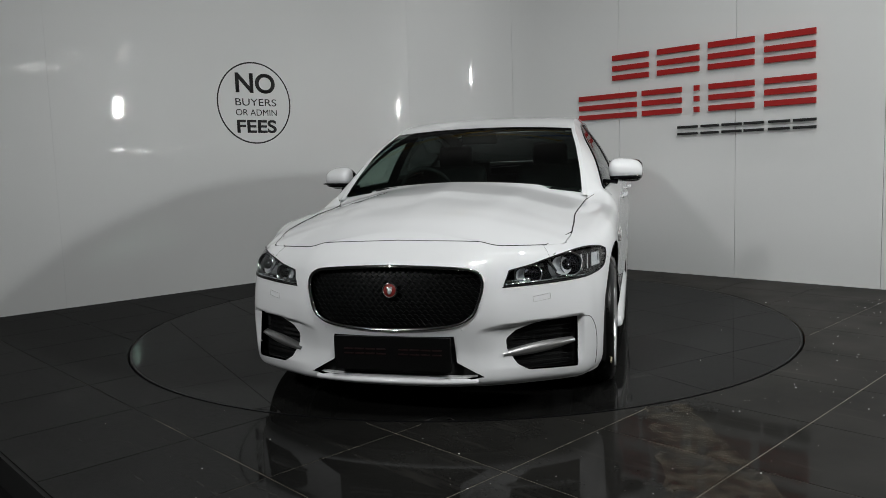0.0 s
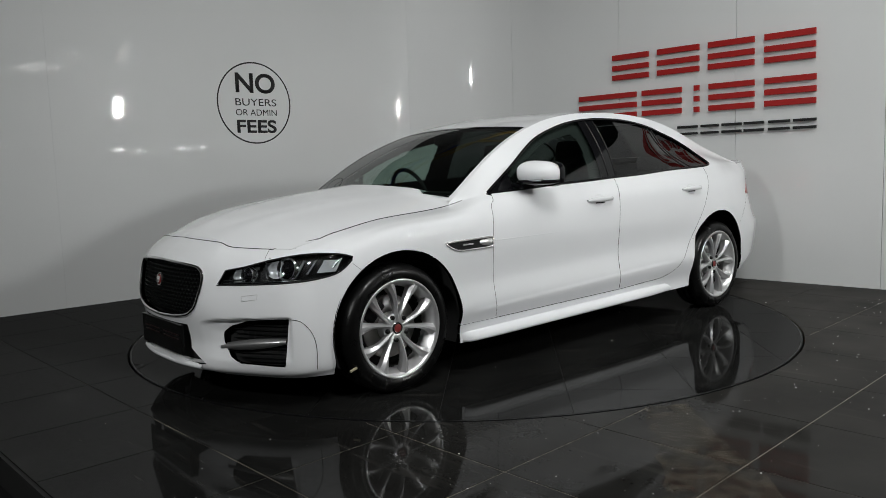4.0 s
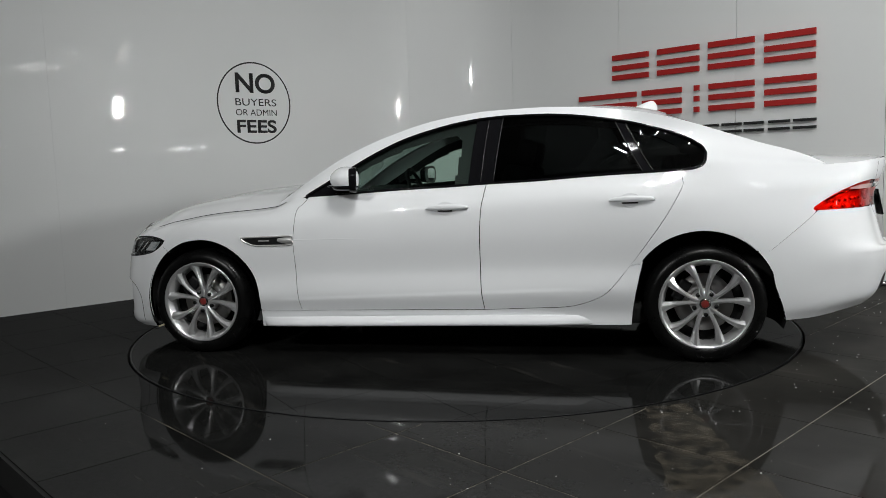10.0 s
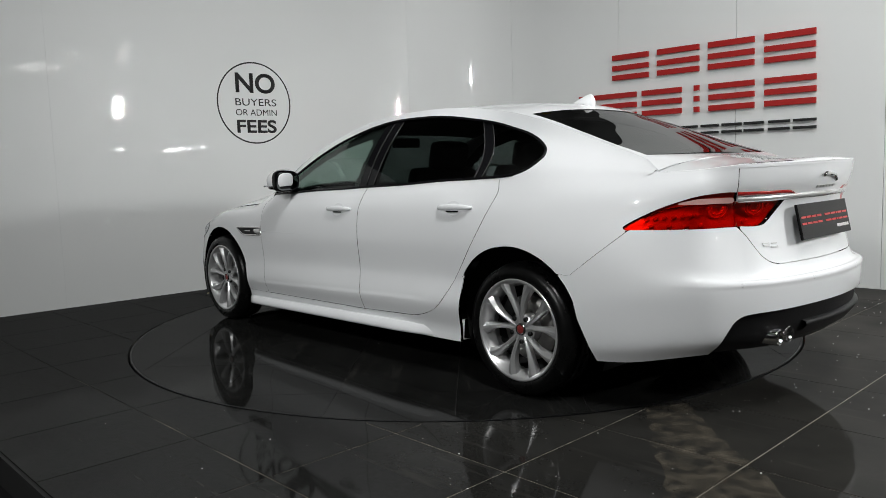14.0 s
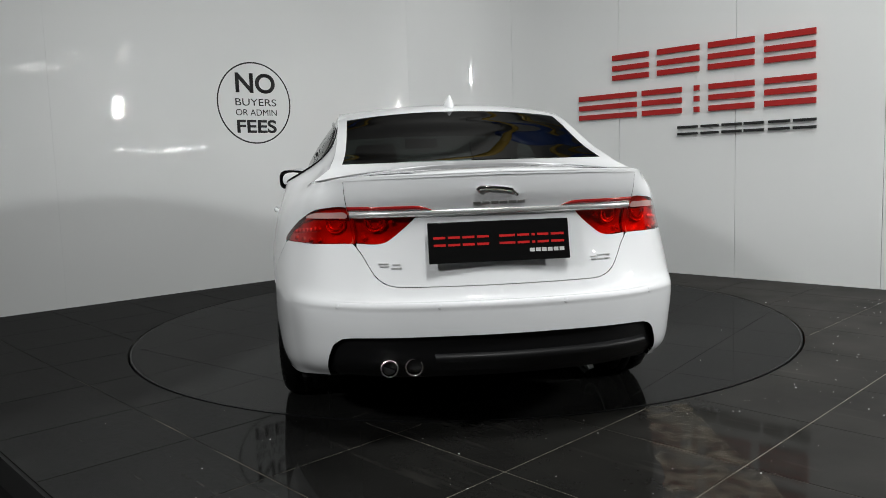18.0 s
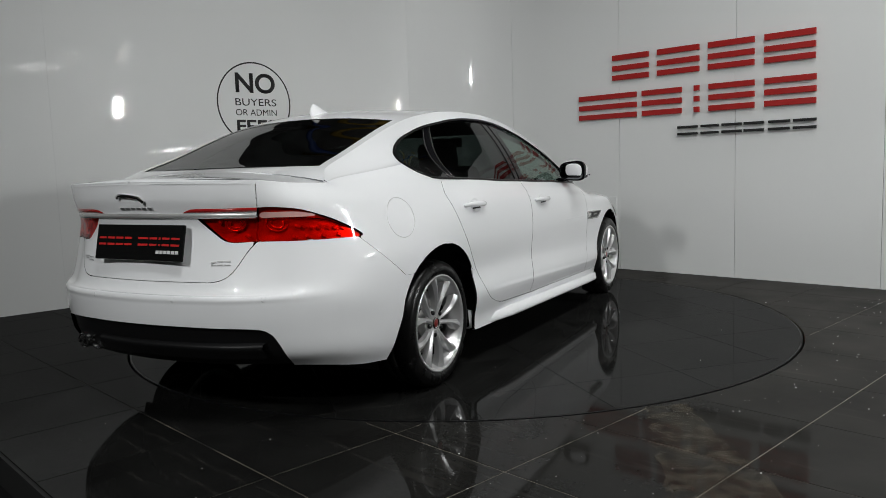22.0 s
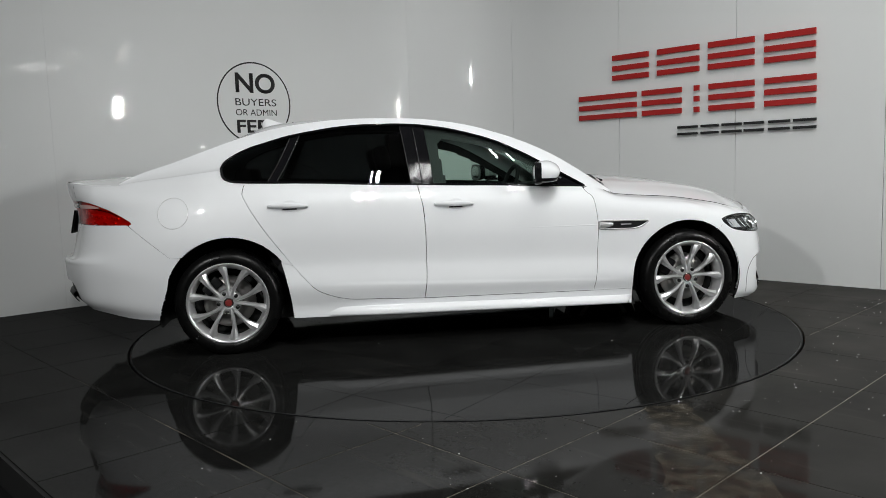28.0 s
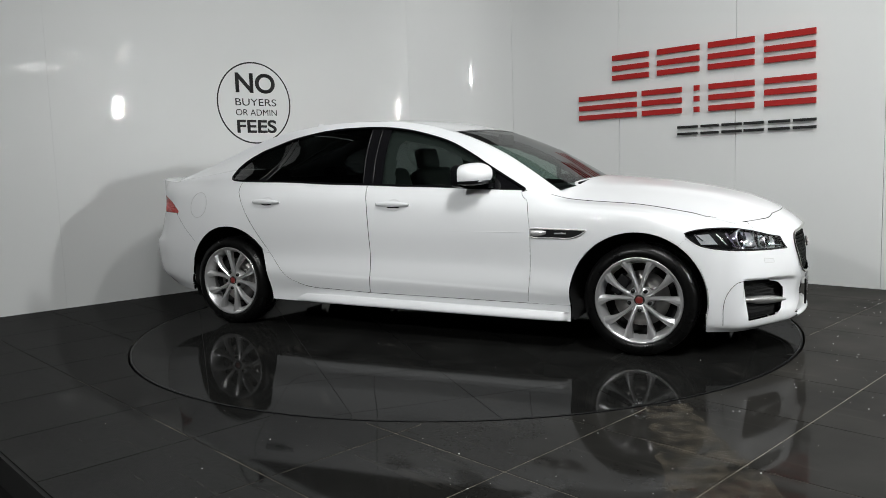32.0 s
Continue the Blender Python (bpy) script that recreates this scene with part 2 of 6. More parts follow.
def curve(xs, ys, x):
    """A smooth monotone curve through knots (xs in rising or falling order)."""
    xs, ys, x = np.asarray(xs, float), np.asarray(ys, float), np.asarray(x, float)
    if xs[0] > xs[-1]:
        xs, ys = xs[::-1], ys[::-1]
    h, dy = np.diff(xs), np.diff(ys)
    s = dy / h
    m = np.empty_like(ys)
    m[0], m[-1] = s[0], s[-1]
    w1, w2 = 2 * h[1:] + h[:-1], h[1:] + 2 * h[:-1]
    same = s[:-1] * s[1:] > 0
    with np.errstate(divide="ignore", invalid="ignore"):
        m[1:-1] = np.where(same, (w1 + w2) / (w1 / s[:-1] + w2 / s[1:]), 0.0)
    x = np.clip(x, xs[0], xs[-1])
    i = np.clip(np.searchsorted(xs, x, side="right") - 1, 0, len(h) - 1)
    u = (x - xs[i]) / h[i]
    return (2 * u**3 - 3 * u**2 + 1) * ys[i] + (u**3 - 2 * u**2 + u) * m[i] * h[i] + (-2 * u**3 + 3 * u**2) * ys[i + 1] + (u**3 - u**2) * m[i + 1] * h[i]


def spline(points, n=12, closed=False):
    """Catmull-Rom through points (k x d), n steps a span."""
    p = np.asarray(points, float)
    k = len(p)
    out = []
    for i in range(k if closed else k - 1):
        if closed:
            a, b, c, d = p[i - 1], p[i], p[(i + 1) % k], p[(i + 2) % k]
        else:
            b, c = p[i], p[i + 1]
            a = p[i - 1] if i else 2 * b - c
            d = p[i + 2] if i + 2 < k else 2 * c - b
        u = (np.arange(n) / n)[:, None]
        out.append(0.5 * (2 * b + (c - a) * u + (2 * a - 5 * b + 4 * c - d) * u**2 + (3 * b - a - 3 * c + d) * u**3))
    if not closed:
        out.append(p[-1:])
    return np.concatenate(out)

# ---- the room: floor, turntable, walls, hall ----
TABLE_R = 2.246
LW0, LDIR = Vector((-3.759, 0.574, 0)), Vector((0.738, 0.6748, 0)).normalized()
RW0, RDIR = Vector((3.422, 0.697, 0)), Vector((-0.7313, 0.6821, 0)).normalized()
CORNER_L, CORNER_R, FILLET = 5.0035, 4.770, 1.38   # way to the corner along each wall; where the bend begins before it
LN = Vector((LDIR.y, -LDIR.x, 0))      # into the room
RN = Vector((-RDIR.y, RDIR.x, 0))


def wall_line():
    """The foot of the wall from far left round the bend to far right: points and distances."""
    a, b = LW0 + LDIR * (CORNER_L - FILLET), RW0 + RDIR * (CORNER_R - FILLET)
    turn = LDIR.angle(-RDIR)
    r = FILLET / math.tan(turn / 2)
    centre = a + LN * r
    pts = [LW0 + LDIR * s for s in (-5.0, -2.0, 0.511)] + [a]
    start = (a - centre)
    for i in range(1, 24):
        pts.append(centre + Matrix.Rotation(-turn * i / 24, 3, "Z") @ start)
    pts += [b] + [RW0 + RDIR * s for s in (2.429, 1.237, 0.03, -1.17, -4.0)]
    return pts


WALL_LINE = wall_line()


def wall_panel(name, pts, height, thick, label, gap=0.002):
    """A standing panel along a foot line, with a small gap at both ends."""
    pts = [Vector(p) for p in pts]
    pts[0] = pts[0] + (pts[1] - pts[0]).normalized() * gap
    pts[-1] = pts[-1] + (pts[-2] - pts[-1]).normalized() * gap
    verts, faces, n = [], [], len(pts)
    for i, p in enumerate(pts):
        t = (pts[min(i + 1, n - 1)] - pts[max(i - 1, 0)]).normalized()
        back = Vector((-t.y, t.x, 0)) * thick
        verts += [p, p + Vector((0, 0, height)), p + back + Vector((0, 0, height)), p + back]
    for i in range(n - 1):
        a, b = i * 4, i * 4 + 4
        faces += [(a, b, b + 1, a + 1), (a + 1, b + 1, b + 2, a + 2), (a + 2, b + 2, b + 3, a + 3), (a + 3, b + 3, b, a)]
    faces += [(0, 1, 2, 3), (n * 4 - 1, n * 4 - 2, n * 4 - 3, n * 4 - 4)]
    ob = mesh_object(name, verts, faces, WALL, None, label, smooth=False)
    if n > 3:
        for poly in ob.data.polygons:
            poly.use_smooth = abs(poly.normal.z) < 0.5 and len(poly.vertices) == 4
        ob.data.set_sharp_from_angle(angle=radians(30))
    return ob


def build_walls():
    P = WALL_LINE
    runs = [("wall_left_end", P[0:3]), ("wall_left", P[2:11]), ("wall_corner", P[10:24]), ("wall_right_inner", P[23:29])]
    tail = P[28:]
    for i in range(len(tail) - 1):
        runs.append(("wall_right", tail[i:i + 2]))
    for name, pts in runs:
        ob = wall_panel(name, pts, 3.0, 0.05, "tall glossy off-white display wall panel", 0.0003 if name.startswith("wall_left") or name == "wall_corner" else 0.0018)
        tagged(ob, category="wall", kind="structure")


def wall_backing():
    """A white batten wall right behind the panels, seen only in their seams."""
    pts = WALL_LINE
    verts, faces = [], []
    for i, p in enumerate(pts):
        t = (pts[min(i + 1, len(pts) - 1)] - pts[max(i - 1, 0)]).normalized()
        back = Vector((-t.y, t.x, 0))
        for d in (0.054, 0.12):
            verts += [p + back * d, p + back * d + Vector((0, 0, 2.99))]
    for i in range(len(pts) - 1):
        a, b = i * 4, i * 4 + 4
        faces += [(a, b, b + 1, a + 1), (a + 1, b + 1, b + 3, a + 3), (a + 3, b + 3, b + 2, a + 2)]
    tagged(mesh_object("wall_backing", verts, faces, HALL, None, "plain studwork behind the display panels", smooth=False), category="wall", kind="structure")


def disc_clip(u0, w0, size, centre, radius, inside, thick=0.012, cells=20):
    """A square tile, cut along a circle; outside or inside it."""
    g = np.linspace(0, size, cells + 1)
    us, ws = np.meshgrid(u0 + g, w0 + g, indexing="ij")
    x, y = us - centre[0], ws - centre[1]
    r = np.hypot(x, y)
    near = np.abs(r - radius) < size / cells * 0.75
    k = np.where(near, radius / np.maximum(r, 1e-6), 1.0)
    xs, ys = x * k + centre[0], y * k + centre[1]
    verts = [(xs[i, j], ys[i, j], 0.0) for i in range(cells + 1) for j in range(cells + 1)]
    faces = []
    for i in range(cells):
        for j in range(cells):
            c = np.hypot(x[i:i + 2, j:j + 2].mean(), y[i:i + 2, j:j + 2].mean())
            if (c < radius) == inside:
                n = cells + 1
                faces.append((i * n + j, (i + 1) * n + j, (i + 1) * n + j + 1, i * n + j + 1))
    return verts, faces


def tile_mesh(name, verts, faces, thick, mat):
    bm = bmesh.new()
    vs = [bm.verts.new(v) for v in verts]
    for f in faces:
        bm.faces.new([vs[i] for i in f])
    bmesh.ops.delete(bm, geom=[v for v in bm.verts if not v.link_faces], context="VERTS")
    bmesh.ops.dissolve_limit(bm, angle_limit=0.01, verts=bm.verts, edges=bm.edges)
    ret = bmesh.ops.extrude_face_region(bm, geom=list(bm.faces))
    for v in ret["geom"]:
        if isinstance(v, bmesh.types.BMVert):
            v.co.z -= thick
    bmesh.ops.recalc_face_normals(bm, faces=bm.faces)
    for f in bm.faces:   # wearing side up, underside down
        if abs(f.normal.z) > 0.7 and (f.normal.z > 0) != (f.calc_center_median().z > -thick / 2):
            f.normal_flip()
    me = bpy.data.meshes.new(name)
    bm.to_mesh(me)
    bm.free()
    me.materials.append(mat)
    return me


def square_tile(size, mat):
    me = tile_mesh("tile", [(0, 0, 0), (size, 0, 0), (size, size, 0), (0, size, 0)], [(0, 1, 2, 3)], 0.012, mat)
    return me


DIAG = Matrix.Rotation(radians(-45), 4, "Z")   # tile rows run at 45 degrees to the view


def tiled(owner, pitch, joint, u_from, u_to, w_from, w_to, keep, radius, inside, base):
    size = pitch - joint
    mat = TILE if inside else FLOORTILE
    whole = square_tile(size, mat)
    centre = (0.0, 0.0)
    u = u_from
    while u < u_to - 0.01:
        w = w_from
        while w < w_to - 0.01:
            corners = [math.hypot(a, b) for a in (u, u + size) for b in (w, w + size)]
            far = max(corners)
            nx, ny = min(max(0, u), u + size), min(max(0, w), w + size)
            near = math.hypot(nx, ny)
            mid = DIAG @ Vector((u + size / 2, w + size / 2, 0))
            if keep(mid):
                if inside and far < radius or not inside and near > radius:
                    ob = new("tile", whole)
                    ob.matrix_basis = base @ Matrix.Translation((u, w, 0))
                    ob.parent = owner
                elif (inside and near < radius) or (not inside and far > radius):
                    verts, faces = disc_clip(u, w, size, centre, radius, inside)
                    if faces:
                        ob = new("tile", tile_mesh("cut_tile", verts, faces, 0.012, mat))
                        ob.matrix_basis = base
                        ob.parent = owner
            w += pitch
        u += pitch


def ring_plate(r_in, r_out, z0, z1, n=160):
    """A flat ring with thickness; r_in 0 gives a disc."""
    bm = bmesh.new()
    loops = []
    for r, z in ((r_in, z1), (r_out, z1), (r_out, z0), (r_in, z0)):
        loops.append([bm.verts.new((r * math.cos(2 * math.pi * i / n), r * math.sin(2 * math.pi * i / n), z)) for i in range(n)])
    for a in range(4):
        b = (a + 1) % 4
        for i in range(n):
            bm.faces.new((loops[a][i], loops[a][(i + 1) % n], loops[b][(i + 1) % n], loops[b][i]))
    return bm


def build_floor():
    floor_ob = thing("floor", Matrix(), "dark grey glossy porcelain tile floor with thin joints", "floor", kind="structure")
    # bed of the tiles: a sheet with a round hole for the turntable
    bm = bmesh.new()
    n = 160
    ring = [bm.verts.new(((TABLE_R + 0.013) * math.cos(2 * math.pi * i / n), (TABLE_R + 0.013) * math.sin(2 * math.pi * i / n), -0.0022)) for i in range(n)]
    edge = 3.104 * math.sqrt(2)          # the platform ends along x + y = -edge
    outer = []
    for i in range(n):
        a = 2 * math.pi * i / n
        c, s = math.cos(a), math.sin(a)
        d = 9.0
        if c + s < -1e-3:
            d = min(d, -(edge - 0.01) / (c + s))
        outer.append(bm.verts.new((d * c, d * s, -0.0022)))
    for i in range(n):
        j = (i + 1) % n
        bm.faces.new((ring[i], outer[i], outer[j], ring[j]))
    low = bmesh.ops.extrude_face_region(bm, geom=list(bm.faces))
    for v in low["geom"]:
        if isinstance(v, bmesh.types.BMVert):
            v.co.z = -0.12
    part("tile_bed", bm, GROUT, floor_ob)
    bm = bmesh.new()
    box(bm, (0, -3.11, -0.07), (14, 0.02, 0.13), m=None)
    ob = part("platform_edge", bm, DARK, floor_ob, "black edge board of the platform")
    ob.matrix_basis = Matrix.Rotation(radians(-45), 4, "Z")
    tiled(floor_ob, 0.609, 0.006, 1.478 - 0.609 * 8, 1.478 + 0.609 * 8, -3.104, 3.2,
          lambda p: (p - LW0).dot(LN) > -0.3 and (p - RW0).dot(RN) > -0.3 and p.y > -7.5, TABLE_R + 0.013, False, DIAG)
    pit = part("turntable_pit", ring_plate(0.0, TABLE_R + 0.3, -0.4, -0.2), DARK)
    tagged(pit, "dark steel pit under the turntable", "pit", kind="structure")
    bm = bmesh.new()
    box(bm, (0, -3, -0.45), (30, 30, 0.1))
    tagged(part("ground", bm, DARK), "dark bare hall floor below the tiled platform", "ground", kind="structure")


def build_turntable():
    table = thing("turntable", Matrix(), "round rotating car turntable topped with dark glossy tiles", "turntable")
    part("deck", ring_plate(0.0, TABLE_R - 0.004, -0.15, -0.0022), TABLEGROUT, table)
    part("rim", ring_plate(TABLE_R - 0.010, TABLE_R - 0.001, -0.15, 0.0), BLACK, table, "black metal edge ring")
    tiled(table, 0.6, 0.003, -2.4, 2.4, -2.4, 2.4, lambda p: True, TABLE_R - 0.011, True, DIAG)
    return table


def build_hall():
    for name, c, size in (("hall_wall_back", (0, -13, 3.05), (26, 0.2, 6.9)), ("hall_wall_left", (-13, -3, 3.05), (0.2, 20, 6.9)),
                          ("hall_wall_right", (13, -3, 3.05), (0.2, 20, 6.9)), ("hall_wall_far", (0, 7, 3.05), (26, 0.2, 6.9)),
                          ("ceiling", (0, -3, 6.6), (26.4, 20.4, 0.2))):
        bm = bmesh.new()
        box(bm, c, size)
        plain = name == "ceiling"
        tagged(part(name, bm, CEILING if plain else HALL), "pale grey hall ceiling" if plain else "plain grey hall wall", "ceiling" if plain else "wall", kind="structure")
    # slack hoses and cables looped under the ceiling behind the display wall, seen as reflections in the glass
    for x0, y0, x1, y1, sag, mat, label in ((-2.9, 5.2, 3.2, 6.4, .35, HOSE, "slack yellow hose looped under the hall ceiling"),
                                            (-3.4, 6.6, 1.6, 4.4, .30, HOSE, "slack yellow hose looped under the hall ceiling"),
                                            (-0.4, 6.5, 3.6, 4.9, .40, HOSE, "slack yellow hose looped under the hall ceiling"),
                                            (-4.2, 4.4, -1.6, 6.3, .4, BLUEHOSE, "slack blue cable looped under the hall ceiling"),
                                            (1.0, 4.6, 3.9, 6.1, .5, BLUEHOSE, "slack blue cable looped under the hall ceiling")):
        pts = []
        for u in np.linspace(0, 1, 28):
            z = 6.46 - sag * 4 * u * (1 - u) - .12 * math.sin(9 * u)**2
            pts.append((x0 + (x1 - x0) * u + .25 * math.sin(7 * u), y0 + (y1 - y0) * u, z))
        v, f = tube(pts, .07, 8)
        hose = mesh_object("ceiling_hose", v, f, mat)
        tagged(hose, label, "hose", "ceiling hoses")


# ---- signs on the walls ----
def wall_pose(origin, along, normal, s, z, off):
    """x along the wall as read, y up, z out of the wall."""
    x = along if along.cross(Vector((0, 0, 1))).dot(normal) > 0 else -along
    m = Matrix((x, Vector((0, 0, 1)), normal)).transposed().to_4x4()
    m.translation = origin + along * s + Vector((0, 0, z)) + normal * off
    return m


def letters(name, text, width, height, mat, parent, m, depth=0.001, bold=0.0):
    data = bpy.data.curves.new(name, "FONT")
    data.body, data.size, data.extrude, data.offset = text, 1.0, 0.0, bold
    tmp = new(name, data)
    dg = bpy.context.evaluated_depsgraph_get()
    me = bpy.data.meshes.new_from_object(tmp.evaluated_get(dg))
    bpy.data.objects.remove(tmp)
    co = np.array([v.co[:] for v in me.vertices])
    lo, hi = co.min(0), co.max(0)
    bm = bmesh.new()
    bm.from_mesh(me)
    bpy.data.meshes.remove(me)
    for v in bm.verts:
        v.co = Vector(((v.co.x - lo[0]) / (hi[0] - lo[0]) * width, (v.co.y - lo[1]) / (hi[1] - lo[1]) * height, 0))
    ret = bmesh.ops.extrude_face_region(bm, geom=list(bm.faces))
    for v in ret["geom"]:
        if isinstance(v, bmesh.types.BMVert):
            v.co.z += depth
    ob = part(name, bm, mat, parent)
    ob.matrix_basis = m
    return ob


def build_notice():
    base = wall_pose(LW0, LDIR, LN, 2.39, 1.79, 0.0015)
    sign = thing("round_notice", base, "round black line notice on the white wall, with black lettering", "sign")
    part("ring", ring_plate(0.386, 0.4, 0.0, 0.001), INK, sign)
    for text, x, y, w, h in (("NO", -0.198, 0.097, 0.431, 0.195), ("BUYERS", -0.208, -0.027, 0.446, 0.070),
                             ("OR ADMIN", -0.209, -0.123, 0.447, 0.062), ("FEES", -0.204, -0.294, 0.432, 0.13)):
        letters("lettering", text, w, h, INK, sign, Matrix.Translation((x, y, 0)), bold=0.024 if text in ("NO", "FEES") else 0.0)


def build_name_sign():
    """The dealer's name, as plain raised bars in its colours."""
    base = wall_pose(RW0, RDIR, RN, 0.0, 0.0, 0.02)
    sign = thing("wall_sign", base, "raised red and black sign bars on the white wall", "sign")
    red = "raised red sign bar"

    def bar(x0, x1, z0, z1, mat, label=""):
        bm = bmesh.new()
        box(bm, (-(x0 + x1) / 2, (z0 + z1) / 2, 0.0), (abs(x1 - x0), z1 - z0, 0.024), 0.002)
        part("bar", bm, mat, sign, label)
    for a, b in ((2.49, 2.09), (1.998, 1.576), (1.489, 1.066), (0.978, 0.556)):
        for z0, z1 in ((1.905, 1.955), (1.998, 2.048), (2.10, 2.152)):
            bar(a, b, z0, z1, RED, red)
    for a, b in ((2.892, 2.224), (2.162, 1.748), (1.624, 1.573), (1.481, 1.062), (0.973, 0.546)):
        for z0, z1 in ((1.533, 1.583), (1.63, 1.68), (1.728, 1.778)):
            bar(a, b, z0, z1, RED, red)
    for a, b in ((1.787, 1.589), (1.556, 1.387), (1.356, 1.173), (1.152, 0.977), (0.938, 0.756), (0.728, 0.541)):
        for z0, z1 in ((1.327, 1.349), (1.39, 1.412)):
            bar(a, b, z0, z1, INK, "raised black sign bar")


def build_debris():
    """White crumbs and dust specks lying on the tiles."""
    rng = random.Random(4)
    bm = bmesh.new()
    spots = 0
    while spots < 420:
        x, y = rng.uniform(-1.8, 3.6), rng.uniform(-3.4, 0.4)
        if rng.random() > (0.25 + 0.75 * max(0, min(1, (x + 0.6) / 1.6))) or abs(math.hypot(x, y) - TABLE_R) < 0.04 or x + y < -4.2 or (math.hypot(x, y) < TABLE_R and rng.random() < 0.9):
            continue
        r = rng.choice((0.0008, 0.001, 0.0012, 0.0012, 0.0015, 0.002, 0.0025, 0.0035)) * rng.uniform(0.7, 1.2)
        made = bmesh.ops.create_icosphere(bm, subdivisions=1, radius=r)["verts"]
        for v in made:
            v.co = Vector((v.co.x * rng.uniform(0.8, 1.4) + x, v.co.y + y, max(0, v.co.z * 0.6 + r * 0.4)))
        spots += 1
    ob = part("crumbs", bm, WHITECRUMB)
    tagged(ob, "tiny white crumbs scattered on the dark tiles", "debris", kind="stuff")


def build_stain():
    """A smear of dried mud on the tiles, a fraction of a millimetre thick."""
    rng = random.Random(9)
    verts, faces = [], []
    n = 16
    for i in range(n + 1):
        u = i / n
        a, b = STAIN[0].lerp(STAIN[3], u), STAIN[1].lerp(STAIN[2], u)
        for j in range(7):
            p = a.lerp(b, j / 6) + Vector((rng.uniform(-.02, .02), rng.uniform(-.02, .02), 0))
            verts.append((p.x, p.y, 0.0012))
    ob = mesh_object("dried_mud", verts, grid_faces(n + 1, 7), MUD, None, smooth=False)
    tagged(ob, "thin brownish smear of dried mud on the tiles", "dirt", kind="stuff")


def mud_material():
    m = material("dried_mud", (0.13, 0.11, 0.08), 0.7)
    nt = m.node_tree
    tc, noise, ramp = nt.nodes.new("ShaderNodeTexCoord"), nt.nodes.new("ShaderNodeTexNoise"), nt.nodes.new("ShaderNodeMapRange")
    noise.inputs["Scale"].default_value, noise.inputs["Detail"].default_value = 15.0, 10
    ramp.inputs["From Min"].default_value, ramp.inputs["From Max"].default_value = 0.38, 0.72
    ramp.inputs["To Max"].default_value = 0.5
    nt.links.new(tc.outputs["Object"], noise.inputs["Vector"])
    nt.links.new(noise.outputs["Fac"], ramp.inputs["Value"])
    nt.links.new(ramp.outputs["Result"], nt.nodes["Principled BSDF"].inputs["Alpha"])
    return m


STAIN = [Vector((0.805, -2.127, 0)), Vector((1.009, -2.078, 0)), Vector((1.044, -3.171, 0)), Vector((0.638, -3.151, 0))]
MUD = mud_material()
WHITECRUMB = material("white_crumb", (0.75, 0.74, 0.72), 0.8)


def build_hatch():
    bm = bmesh.new()
    box(bm, (0, 0, 0.006), (0.42, 0.60, 0.012), 0.003)
    m = wall_pose(RW0, RDIR, RN, 2.67, 0.44, 0.0)
    hatch = part("wall_hatch", bm, WALL)
    hatch.matrix_world = m
    tagged(hatch, "flat off-white service hatch on the display wall", "hatch")


